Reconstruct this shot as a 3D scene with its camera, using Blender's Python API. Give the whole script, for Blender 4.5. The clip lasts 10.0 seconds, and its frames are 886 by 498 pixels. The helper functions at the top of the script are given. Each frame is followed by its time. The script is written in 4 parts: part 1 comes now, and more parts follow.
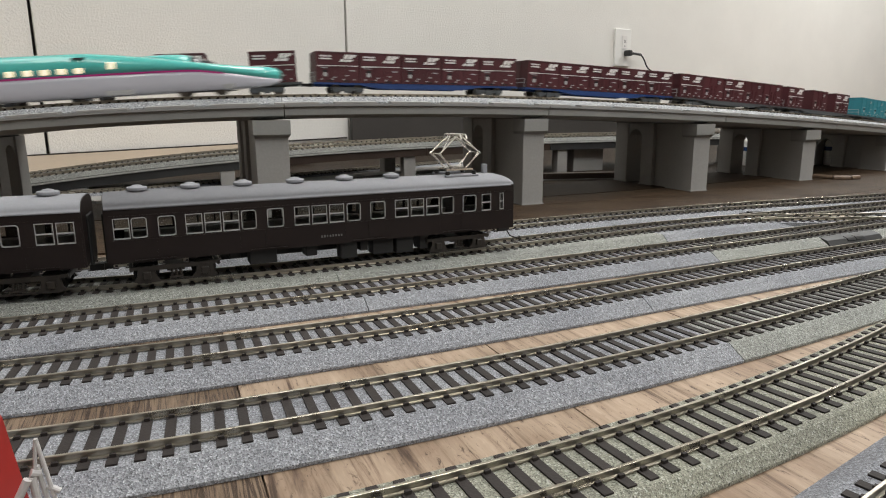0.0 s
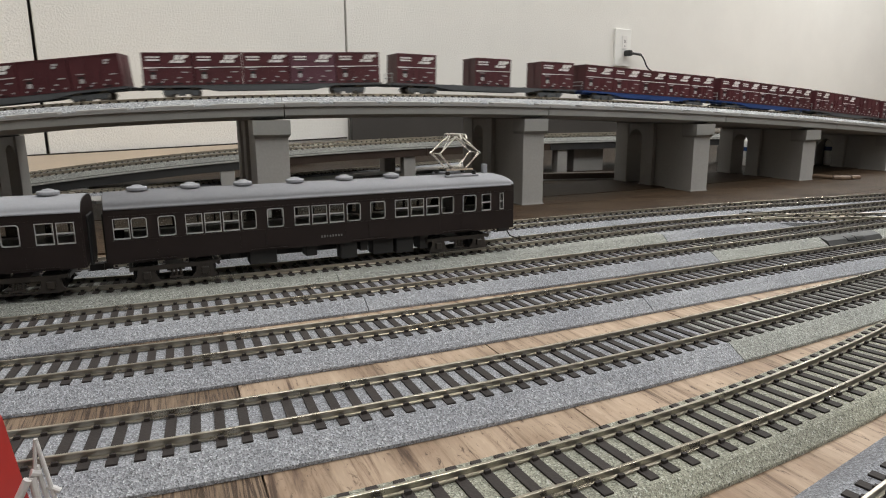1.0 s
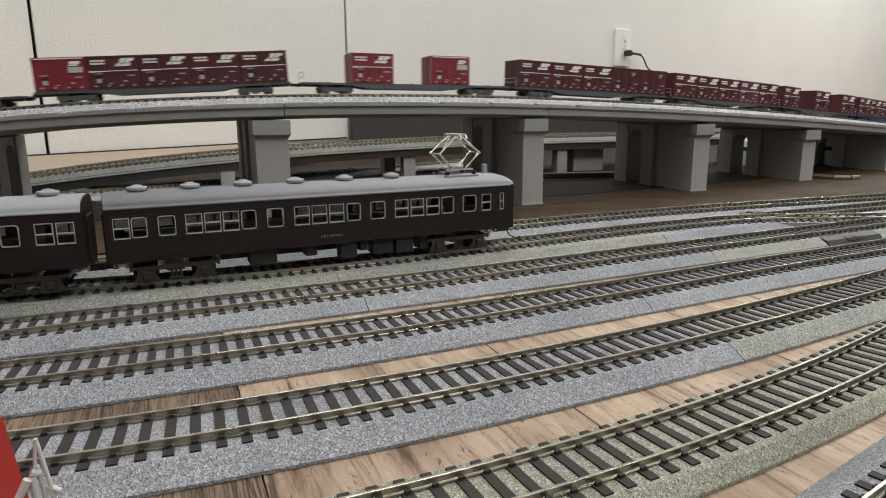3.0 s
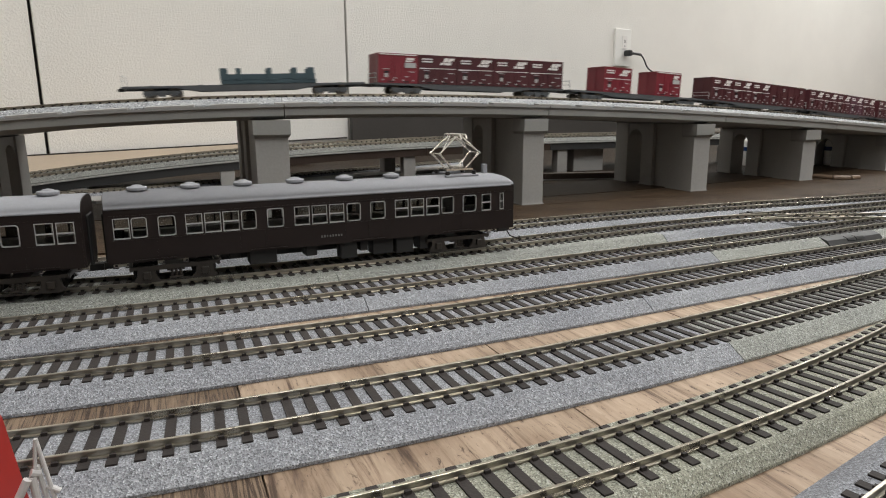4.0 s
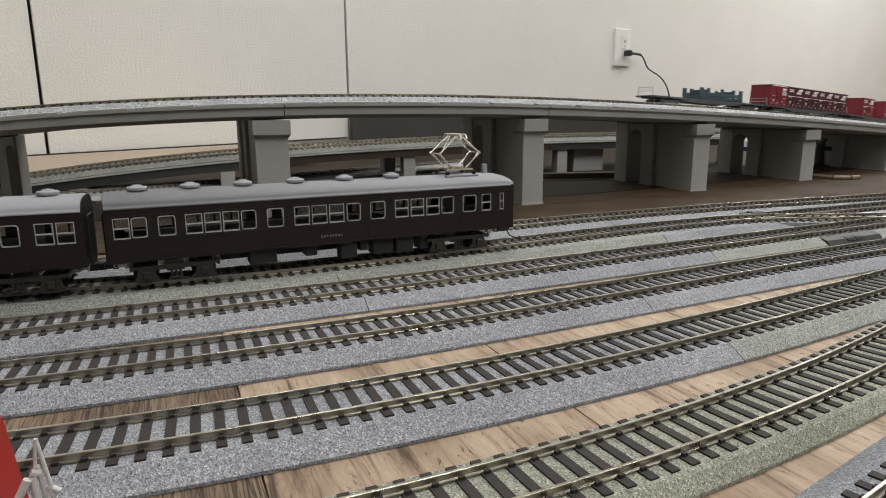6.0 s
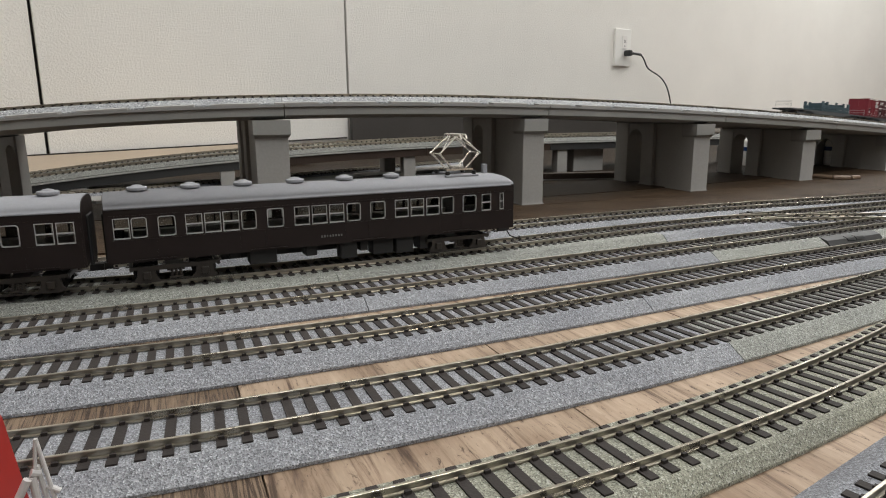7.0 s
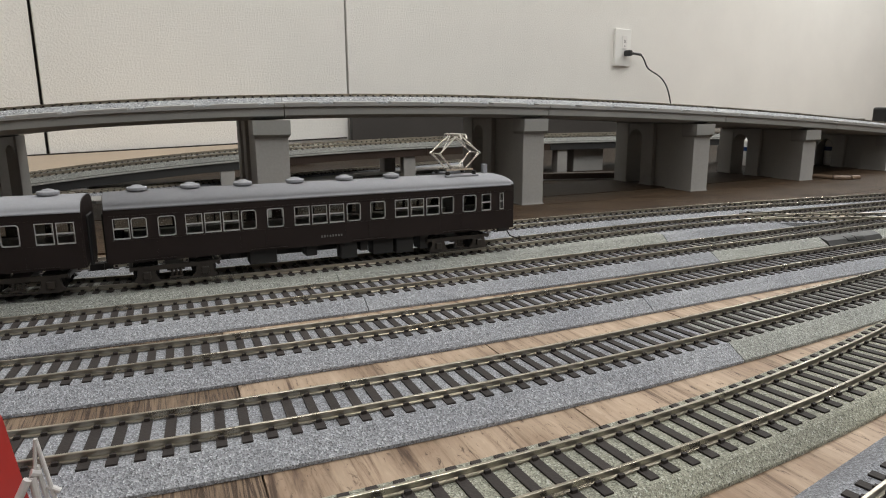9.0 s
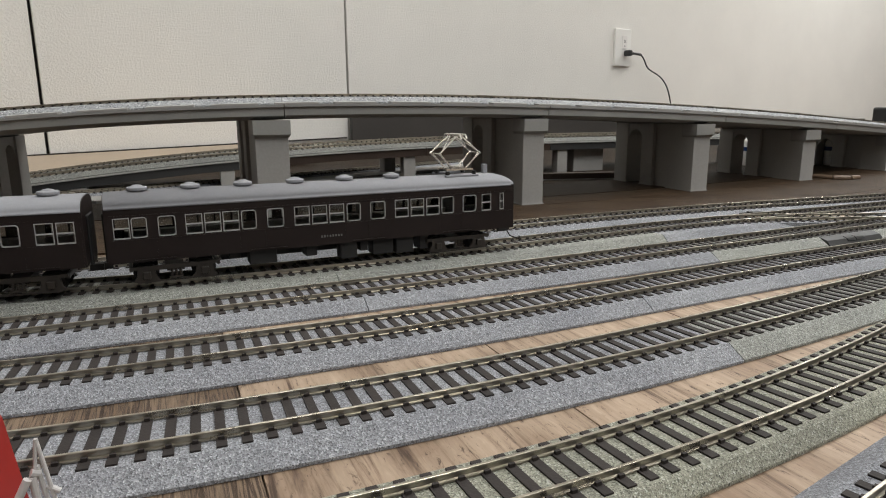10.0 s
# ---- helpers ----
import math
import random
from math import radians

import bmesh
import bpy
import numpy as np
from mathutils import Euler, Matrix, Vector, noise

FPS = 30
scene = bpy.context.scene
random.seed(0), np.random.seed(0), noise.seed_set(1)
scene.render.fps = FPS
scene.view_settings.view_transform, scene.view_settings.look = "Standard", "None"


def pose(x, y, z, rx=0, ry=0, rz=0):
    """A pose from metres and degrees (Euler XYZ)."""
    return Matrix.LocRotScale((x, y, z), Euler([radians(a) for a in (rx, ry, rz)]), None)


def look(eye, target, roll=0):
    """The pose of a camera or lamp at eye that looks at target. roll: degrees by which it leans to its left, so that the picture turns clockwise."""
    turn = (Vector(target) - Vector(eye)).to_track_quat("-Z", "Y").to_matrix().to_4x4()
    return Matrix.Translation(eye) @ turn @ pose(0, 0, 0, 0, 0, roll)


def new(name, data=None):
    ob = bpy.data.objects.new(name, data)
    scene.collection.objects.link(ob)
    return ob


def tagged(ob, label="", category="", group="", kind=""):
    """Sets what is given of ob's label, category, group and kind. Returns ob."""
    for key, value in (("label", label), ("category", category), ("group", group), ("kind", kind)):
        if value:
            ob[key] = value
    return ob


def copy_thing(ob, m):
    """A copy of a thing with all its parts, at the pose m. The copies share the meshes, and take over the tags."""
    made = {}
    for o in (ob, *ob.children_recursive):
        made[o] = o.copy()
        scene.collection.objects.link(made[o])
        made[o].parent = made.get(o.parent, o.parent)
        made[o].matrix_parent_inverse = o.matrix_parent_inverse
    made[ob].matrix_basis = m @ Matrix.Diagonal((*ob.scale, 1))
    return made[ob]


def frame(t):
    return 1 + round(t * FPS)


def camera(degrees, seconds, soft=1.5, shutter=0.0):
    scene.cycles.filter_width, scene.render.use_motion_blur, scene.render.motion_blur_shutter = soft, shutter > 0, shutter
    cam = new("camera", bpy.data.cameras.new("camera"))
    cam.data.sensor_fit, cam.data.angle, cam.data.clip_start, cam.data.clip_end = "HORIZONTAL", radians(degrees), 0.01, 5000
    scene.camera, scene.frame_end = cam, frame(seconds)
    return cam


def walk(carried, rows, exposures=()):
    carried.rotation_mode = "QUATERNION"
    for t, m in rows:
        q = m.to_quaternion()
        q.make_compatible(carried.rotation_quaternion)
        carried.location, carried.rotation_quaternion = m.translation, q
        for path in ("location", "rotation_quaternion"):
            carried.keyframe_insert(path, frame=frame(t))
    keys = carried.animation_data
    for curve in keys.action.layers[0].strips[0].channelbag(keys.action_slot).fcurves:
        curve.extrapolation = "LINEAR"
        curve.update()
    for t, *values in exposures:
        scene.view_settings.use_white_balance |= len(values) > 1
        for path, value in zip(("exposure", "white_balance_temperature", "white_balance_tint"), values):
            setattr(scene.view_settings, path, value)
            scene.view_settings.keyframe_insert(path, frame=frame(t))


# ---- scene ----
cam = camera(68.57, 10.0, soft=1.1, shutter=0.3)
ZR = 0.008            # top of the rails above the table
EYE = (0.0, 0.0, 0.088)
CAMPOSE = look(EYE, (0.0, 1.0, 0.088 - 245 / 1150), -0.34)
walk(cam, [(0.0, CAMPOSE), (10.0, CAMPOSE)], exposures=[(0.0, 0.0), (2.5, 0.0), (7.0, -0.08), (10.0, -0.10)])

# ---- light: ceiling panels of a plain meeting room ----
world = bpy.data.worlds.new("world")
scene.world = world
world.use_nodes = True
world.node_tree.nodes["Background"].inputs[0].default_value = (0.9, 0.95, 1.0, 1)
world.node_tree.nodes["Background"].inputs[1].default_value = 0.05
CEIL = 1.75
LAMPS = [(-0.9, 0.25, 1.4), (0.0, 0.62, 11.0), (1.9, 2.1, 37.0), (1.3, 0.45, 12.0), (1.2, -0.8, 31.0), (-0.6, -0.9, 3.8)]


def lamp(x, y, power):
    data = bpy.data.lights.new("ceiling_lamp_light", "AREA")
    data.shape, data.size, data.size_y, data.energy = "RECTANGLE", 1.2, 0.28, power
    data.color = (0.99, 1.0, 0.985)
    ob = new("ceiling_lamp_light", data)
    ob.matrix_world = pose(x, y, CEIL - 0.03, 0, 0, 115)
    return ob


for lx, ly, power in LAMPS:
    lamp(lx, ly, power)


# ---- materials ----
def nodes_of(name):
    m = bpy.data.materials.new(name)
    m.use_nodes = True
    nt = m.node_tree
    return m, nt, nt.nodes["Principled BSDF"]


def node(nt, kind, **values):
    n = nt.nodes.new(kind)
    for key, value in values.items():
        n.inputs[key.replace("_", " ")].default_value = value
    return n


def ramp(nt, fac, stops):
    r = nt.nodes.new("ShaderNodeValToRGB")
    el = r.color_ramp.elements
    while len(el) < len(stops):
        el.new(0.5)
    for e, (p, c) in zip(el, stops):
        e.position, e.color = p, (*c, 1)
    nt.links.new(fac, r.inputs[0])
    return r.outputs[0]


def shade(c, k):
    return tuple(min(1.0, v * k) for v in c)


def material(name, base, rough=0.6, metal=0.0, var=0.15, scale=30.0, fine=400.0, bump=0.05, rand=0.0, coat=0.0, spec=0.5, relief=0.0006):
    """A surface with coarse stains and fine grain."""
    m, nt, b = nodes_of(name)
    tc = nt.nodes.new("ShaderNodeTexCoord")
    n1 = node(nt, "ShaderNodeTexNoise", Scale=scale, Detail=4.0, Roughness=0.6)
    n2 = node(nt, "ShaderNodeTexNoise", Scale=fine, Detail=3.0, Roughness=0.6)
    for n in (n1, n2):
        nt.links.new(tc.outputs["Object"], n.inputs["Vector"])
    mix = nt.nodes.new("ShaderNodeMath")
    mix.operation = "MULTIPLY_ADD"
    mix.inputs[1].default_value = 0.45
    nt.links.new(n2.outputs["Fac"], mix.inputs[0])
    half = nt.nodes.new("ShaderNodeMath")
    half.operation = "MULTIPLY"
    half.inputs[1].default_value = 0.55
    nt.links.new(n1.outputs["Fac"], half.inputs[0])
    nt.links.new(half.outputs[0], mix.inputs[2])
    col = ramp(nt, mix.outputs[0], [(0.3, shade(base, 1 - var)), (0.7, shade(base, 1 + var))])
    if rand:
        info = nt.nodes.new("ShaderNodeObjectInfo")
        hsv = nt.nodes.new("ShaderNodeHueSaturation")
        mr = nt.nodes.new("ShaderNodeMapRange")
        mr.inputs[3].default_value, mr.inputs[4].default_value = 1 - rand, 1 + rand
        nt.links.new(info.outputs["Random"], mr.inputs[0])
        nt.links.new(mr.outputs[0], hsv.inputs["Value"])
        nt.links.new(col, hsv.inputs["Color"])
        col = hsv.outputs[0]
    nt.links.new(col, b.inputs["Base Color"])
    b.inputs["Metallic"].default_value = metal
    rr = nt.nodes.new("ShaderNodeMapRange")
    rr.inputs[3].default_value, rr.inputs[4].default_value = max(0.02, rough - 0.08), min(1, rough + 0.08)
    nt.links.new(n1.outputs["Fac"], rr.inputs[0])
    nt.links.new(rr.outputs[0], b.inputs["Roughness"])
    b.inputs["Coat Weight"].default_value = coat
    b.inputs["Specular IOR Level"].default_value = spec
    if bump:
        bp = node(nt, "ShaderNodeBump", Strength=bump, Distance=relief)
        nt.links.new(n2.outputs["Fac"], bp.inputs["Height"])
        nt.links.new(bp.outputs[0], b.inputs["Normal"])
    return m


def ballast_material(name, dark, mid, light, grain=2500.0):
    """Moulded track ballast: tiny grains, pale and dark specks, broad stains."""
    m, nt, b = nodes_of(name)
    tc = nt.nodes.new("ShaderNodeTexCoord")
    v = node(nt, "ShaderNodeTexVoronoi", Scale=grain)
    big = node(nt, "ShaderNodeTexNoise", Scale=25.0, Detail=4.0)
    sm = node(nt, "ShaderNodeTexNoise", Scale=grain * 0.45, Detail=3.0, Roughness=0.7)
    for n in (v, big, sm):
        nt.links.new(tc.outputs["Object"], n.inputs["Vector"])
    sep = nt.nodes.new("ShaderNodeSeparateColor")
    nt.links.new(v.outputs["Color"], sep.inputs[0])
    col = ramp(nt, sep.outputs[0], [(0.0, dark), (0.14, shade(mid, 0.68)), (0.5, mid), (0.85, shade(mid, 1.28)), (1.0, light)])
    mx = nt.nodes.new("ShaderNodeMix")
    mx.data_type, mx.blend_type = "RGBA", "MULTIPLY"
    mx.inputs[0].default_value = 0.8
    stain = ramp(nt, big.outputs["Fac"], [(0.3, (0.78, 0.78, 0.8)), (0.7, (1.1, 1.1, 1.08))])
    nt.links.new(col, mx.inputs[6])
    nt.links.new(stain, mx.inputs[7])
    nt.links.new(mx.outputs[2], b.inputs["Base Color"])
    b.inputs["Roughness"].default_value = 0.75
    add = nt.nodes.new("ShaderNodeMath")
    nt.links.new(v.outputs["Distance"], add.inputs[0])
    nt.links.new(sm.outputs["Fac"], add.inputs[1])
    bp = node(nt, "ShaderNodeBump", Strength=0.45, Distance=0.0006)
    nt.links.new(add.outputs[0], bp.inputs["Height"])
    nt.links.new(bp.outputs[0], b.inputs["Normal"])
    return m


def wood_material(name, deep, worn=0.0, spec=0.5):
    """Weathered boards: long grain, dark knots, every plank its own tone; worn deepens the ridges."""
    m, nt, b = nodes_of(name)
    tc = nt.nodes.new("ShaderNodeTexCoord")
    info = nt.nodes.new("ShaderNodeObjectInfo")
    off = nt.nodes.new("ShaderNodeVectorMath")
    off.operation = "MULTIPLY_ADD"
    off.inputs[1].default_value = (37.0, 11.0, 5.0)
    comb = nt.nodes.new("ShaderNodeCombineXYZ")
    for k in range(3):
        nt.links.new(info.outputs["Random"], comb.inputs[k])
    nt.links.new(comb.outputs[0], off.inputs[0])
    nt.links.new(tc.outputs["Object"], off.inputs[2])
    mp = nt.nodes.new("ShaderNodeMapping")
    mp.inputs["Scale"].default_value = (16.0, 260.0, 260.0)
    nt.links.new(off.outputs[0], mp.inputs["Vector"])
    grain = node(nt, "ShaderNodeTexNoise", Scale=1.0, Detail=6.0, Roughness=0.65, Distortion=0.6)
    nt.links.new(mp.outputs[0], grain.inputs["Vector"])
    mp2 = nt.nodes.new("ShaderNodeMapping")
    mp2.inputs["Scale"].default_value = (7.0, 16.0, 16.0)
    nt.links.new(off.outputs[0], mp2.inputs["Vector"])
    broad = node(nt, "ShaderNodeTexNoise", Scale=2.2, Detail=4.0, Roughness=0.55)
    nt.links.new(mp2.outputs[0], broad.inputs["Vector"])
    c1 = ramp(nt, grain.outputs["Fac"], [(0.30, (0.07, 0.042, 0.026)), (0.37, (0.22, 0.165, 0.125)), (0.46, (0.36, 0.294, 0.235)), (0.62, (0.43, 0.358, 0.292)), (0.8, (0.52, 0.455, 0.385))])
    c2 = ramp(nt, broad.outputs["Fac"], [(0.33, (0.6, 0.53, 0.47)), (0.5, (0.95, 0.93, 0.9)), (0.72, (1.1, 1.08, 1.06))])
    mx = nt.nodes.new("ShaderNodeMix")
    mx.data_type, mx.blend_type = "RGBA", "MULTIPLY"
    mx.inputs[0].default_value = 1.0
    nt.links.new(c1, mx.inputs[6])
    nt.links.new(c2, mx.inputs[7])
    tone = ramp(nt, info.outputs["Random"], [(0.0, (0.86, 0.80, 0.73)), (0.4, (0.98, 0.91, 0.84)), (0.7, (1.06, 0.99, 0.92)), (1.0, (1.14, 1.08, 1.02))])
    mx2 = nt.nodes.new("ShaderNodeMix")
    mx2.data_type, mx2.blend_type = "RGBA", "MULTIPLY"
    mx2.inputs[0].default_value = 1.0
    nt.links.new(mx.outputs[2], mx2.inputs[6])
    nt.links.new(tone, mx2.inputs[7])
    # fine dark cracks along the grain
    mp3 = nt.nodes.new("ShaderNodeMapping")
    mp3.inputs["Scale"].default_value = (110.0 - 75.0 * worn, 620.0 + 420.0 * worn, 620.0)
    nt.links.new(off.outputs[0], mp3.inputs["Vector"])
    crack = node(nt, "ShaderNodeTexNoise", Scale=1.0, Detail=5.0, Roughness=0.7, Distortion=1.2)
    nt.links.new(mp3.outputs[0], crack.inputs["Vector"])
    dark = ramp(nt, crack.outputs["Fac"], [(0.35 + 0.08 * worn, (0.22, 0.17, 0.14)), (0.44 + 0.07 * worn, (0.93, 0.92, 0.91)), (0.58, (1, 1, 1)), (0.70, (1.22 + 0.3 * worn, 1.22 + 0.28 * worn, 1.2 + 0.25 * worn))])
    mx3 = nt.nodes.new("ShaderNodeMix")
    mx3.data_type, mx3.blend_type = "RGBA", "MULTIPLY"
    mx3.inputs[0].default_value = 1.0
    nt.links.new(mx2.outputs[2], mx3.inputs[6])
    nt.links.new(dark, mx3.inputs[7])
    mx4 = nt.nodes.new("ShaderNodeMix")
    mx4.data_type, mx4.blend_type = "RGBA", "MULTIPLY"
    mx4.inputs[0].default_value = 1.0
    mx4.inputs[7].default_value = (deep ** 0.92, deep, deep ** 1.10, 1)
    nt.links.new(mx3.outputs[2], mx4.inputs[6])
    nt.links.new(mx4.outputs[2], b.inputs["Base Color"])
    b.inputs["Roughness"].default_value = 0.6
    b.inputs["Specular IOR Level"].default_value = spec
    bp = node(nt, "ShaderNodeBump", Strength=0.2 + 0.5 * worn, Distance=0.0006)
    nt.links.new((crack if worn else grain).outputs["Fac"], bp.inputs["Height"])
    nt.links.new(bp.outputs[0], b.inputs["Normal"])
    return m


def glass_material(name, tint=(0.9, 0.92, 0.92)):
    m, nt, b = nodes_of(name)
    b.inputs["Base Color"].default_value = (*tint, 1)
    b.inputs["Roughness"].default_value = 0.06
    b.inputs["Transmission Weight"].default_value = 1.0
    b.inputs["IOR"].default_value = 1.2
    return m


def glow_material(name, color, strength):
    m, nt, b = nodes_of(name)
    b.inputs["Base Color"].default_value = (*color, 1)
    b.inputs["Emission Color"].default_value = (*color, 1)
    b.inputs["Emission Strength"].default_value = strength
    return m


WOOD = wood_material("weathered_wood", 0.92, -0.3)
WOOD_BROWN = wood_material("brown_weathered_wood", 0.40, 1.0)
# brown wood, its tint lowered further for the shade by the piers
WOOD_BROWN_SHADED = wood_material("shaded_brown_weathered_wood", 0.17, 0.8, 0.15)
# tint carries the shade under and behind the viaduct
WOOD_SHADED = wood_material("shaded_weathered_wood", 0.055, 0.5, 0.12)
BALLAST = ballast_material("blue_grey_ballast", (0.085, 0.085, 0.095), (0.222, 0.230, 0.249), (0.44, 0.45, 0.49))
BALLAST_GREEN = ballast_material("green_grey_ballast", (0.08, 0.083, 0.074), (0.236, 0.242, 0.220), (0.46, 0.48, 0.45))
BALLAST_OLIVE = ballast_material("olive_grey_ballast", (0.075, 0.078, 0.06), (0.236, 0.237, 0.190), (0.46, 0.47, 0.42))
BALLAST_OLD = ballast_material("dull_dark_ballast", (0.05, 0.05, 0.045), (0.155, 0.158, 0.145), (0.34, 0.35, 0.33))
BALLAST_DECK = ballast_material("pale_ballast", (0.06, 0.06, 0.065), (0.31, 0.32, 0.33), (0.75, 0.76, 0.77), 1600.0)
TIE = material("dark_brown_tie", (0.019, 0.0138, 0.0122), 0.75, var=0.25, scale=200, fine=900, bump=0.2, rand=0.15)
RAIL = material("nickel_silver_rail", (0.36, 0.33, 0.275), 0.29, metal=0.85, var=0.1, scale=60, fine=700, bump=0.03)
JOINER = material("dull_joiner_metal", (0.16, 0.145, 0.12), 0.4, metal=0.6, var=0.15)
CONCRETE = material("grey_plastic_concrete", (0.320, 0.311, 0.296), 0.6, var=0.10, scale=18, fine=500, bump=0.06)
CONCRETE_SIDE = material("grey_plastic_deck", (0.265, 0.263, 0.253), 0.5, var=0.08, scale=22, fine=500, bump=0.05)
GIRDER_BROWN = material("brown_girder", (0.045, 0.028, 0.02), 0.5, var=0.2)
GIRDER_DARK = material("dark_grey_girder", (0.03, 0.03, 0.03), 0.55, var=0.15)
PALE_EDGE = material("pale_grey_edge", (0.30, 0.295, 0.28), 0.5, var=0.1)
WALLMAT = material("white_wall_cloth", (0.76, 0.74, 0.70), 0.9, var=0.05, scale=6, fine=260, bump=1.0, relief=0.0011)
DARK_PANEL = material("dark_brown_panel", (0.045, 0.04, 0.036), 0.6, var=0.2, scale=8)
SEAM = material("dark_seam", (0.028, 0.023, 0.020), 0.7, var=0.2)
CEILMAT = material("ceiling_white", (0.8, 0.8, 0.78), 0.9, var=0.03, scale=4)
CARPET = material("grey_carpet", (0.16, 0.15, 0.14), 0.95, var=0.2, scale=20)
LAMPGLOW = glow_material("lamp_diffuser", (1.0, 0.97, 0.92), 3.0)
OUTLET_WHITE = material("outlet_white", (0.8, 0.79, 0.76), 0.4, var=0.03)
BLACK = material("black_plastic", (0.02, 0.02, 0.021), 0.5, var=0.2, scale=80)
SOOT = material("underframe_black", (0.0105, 0.0098, 0.0095), 0.6, var=0.3, scale=150, fine=900, bump=0.15)
BROWN = material("dark_brown_body_paint", (0.0150, 0.0098, 0.0090), 0.45, var=0.12, scale=40, fine=700, bump=0.02, spec=0.32)
ROOFGREY = material("roof_grey_paint", (0.262, 0.266, 0.285), 0.75, var=0.08, scale=40, fine=800, bump=0.04, spec=0.2)
FRAME = material("window_frame_aluminium", (0.45, 0.45, 0.45), 0.4, metal=0.3, var=0.08)
GLASS = glass_material("window_glass", (0.86, 0.88, 0.88))
STEEL = material("bright_steel", (0.72, 0.70, 0.66), 0.28, metal=1.0, var=0.1)
WHEEL = material("wheel_steel", (0.20, 0.18, 0.16), 0.45, metal=0.7, var=0.2)
NUMBER_GREY = material("dull_number_paint", (0.16, 0.155, 0.15), 0.6, var=0.1)
BOGIE = material("weathered_bogie_brown", (0.024, 0.019, 0.015), 0.45, var=0.35, scale=200, fine=900, bump=0.15)
INTERIOR = material("interior_grey_brown", (0.22, 0.21, 0.195), 0.7, var=0.2)
MAROON = material("maroon_container_paint", (0.075, 0.016, 0.021), 0.5, var=0.14, scale=60, fine=500, bump=0.04, rand=0.12)
PURPLE = material("dull_purple_container_paint", (0.105, 0.038, 0.055), 0.5, var=0.14, scale=60, rand=0.05)
RED = material("crimson_container_paint", (0.19, 0.020, 0.032), 0.45, var=0.12, scale=60, rand=0.05)
TEAL = material("teal_container_paint", (0.03, 0.22, 0.27), 0.45, var=0.12, scale=60, rand=0.05)
MARK = material("white_marking", (0.74, 0.72, 0.70), 0.6, var=0.06)
SILVER_PATCH = material("pale_grey_patch", (0.42, 0.42, 0.42), 0.5, var=0.1)
WAGON_GREY = material("wagon_grey_paint", (0.075, 0.08, 0.085), 0.5, var=0.15, scale=60)
WAGON_BLUE = material("wagon_blue_paint", (0.018, 0.05, 0.17), 0.45, var=0.12, scale=60)
RACK_BLUE = material("blue_grey_rack_paint", (0.045, 0.075, 0.09), 0.5, var=0.15, scale=60)
E5_TEAL = material("glossy_green_body_paint", (0.085, 0.46, 0.42), 0.18, var=0.03, scale=20, bump=0.0, coat=0.6)
E5_WHITE = material("glossy_silver_white_paint", (0.54, 0.545, 0.61), 0.2, var=0.03, scale=20, bump=0.0, coat=0.6)
E5_PINK = material("magenta_stripe_paint", (0.42, 0.03, 0.20), 0.3, var=0.05)
CABGLASS = material("dark_cab_glass", (0.03, 0.035, 0.04), 0.08, var=0.1, coat=1.0)
LITWINDOW = glow_material("lit_saloon_window", (1.0, 0.88, 0.62), 0.75)
SIGNAL_RED = material("red_body_paint", (0.30, 0.02, 0.015), 0.4, var=0.08)
CLEARISH = material("milky_white_plastic", (0.52, 0.50, 0.495), 0.35, var=0.1, coat=0.3)
BROWN_BOARD = material("brown_plywood", (0.135, 0.09, 0.06), 0.42, var=0.4, scale=14, fine=200, bump=0.05)
TAN_BOARD = material("tan_plywood", (0.35, 0.275, 0.20), 0.5, var=0.2, scale=12, fine=250, bump=0.06)


# ---- mesh helpers ----
def part(name, bm, mat, parent=None, label="", smooth=False, matrix=None):
    """Link a bmesh as one mesh object, under a thing or a part."""
    me = bpy.data.meshes.new(name)
    bmesh.ops.recalc_face_normals(bm, faces=bm.faces)
    if smooth:
        for f in bm.faces:
            f.smooth = len(f.verts) == 4
    bm.to_mesh(me)
    bm.free()
    me.materials.append(mat)
    ob = new(name, me)
    if parent:
        ob.parent = parent
    if matrix is not None:
        ob.matrix_basis = matrix
    if label:
        tagged(ob, label)
    return ob


def box(bm, cx, cy, cz, sx, sy, sz, bevel=0.0, m=None):
    g = bmesh.ops.create_cube(bm, size=1.0)
    mat = Matrix.Translation((cx, cy, cz)) @ Matrix.Diagonal((sx, sy, sz, 1))
    bmesh.ops.transform(bm, matrix=(m @ mat) if m is not None else mat, verts=g["verts"])
    if bevel:
        edges = list({e for v in g["verts"] for e in v.link_edges})
        bmesh.ops.bevel(bm, geom=edges, offset=bevel, segments=2, affect="EDGES", profile=0.5)
    return bm


def boxes(*items, bevel=0.0):
    bm = bmesh.new()
    for it in items:
        box(bm, *it, bevel=bevel)
    return bm


def tube(bm, a, b, r, seg=8):
    a, b = Vector(a), Vector(b)
    d = b - a
    g = bmesh.ops.create_cone(bm, cap_ends=True, segments=seg, radius1=r, radius2=r, depth=d.length)
    bmesh.ops.transform(bm, matrix=Matrix.Translation((a + b) / 2) @ d.to_track_quat("Z", "Y").to_matrix().to_4x4(), verts=g["verts"])
    return bm


def loft(rings, closed=True, caps=True):
    bm = bmesh.new()
    vs = [[bm.verts.new(p) for p in ring] for ring in rings]
    n = len(rings[0])
    for a, b in zip(vs, vs[1:]):
        for i in range(n if closed else n - 1):
            j = (i + 1) % n
            bm.faces.new((a[i], a[j], b[j], b[i]))
    if caps and closed:
        bm.faces.new(vs[0])
        bm.faces.new(list(reversed(vs[-1])))
    return bm


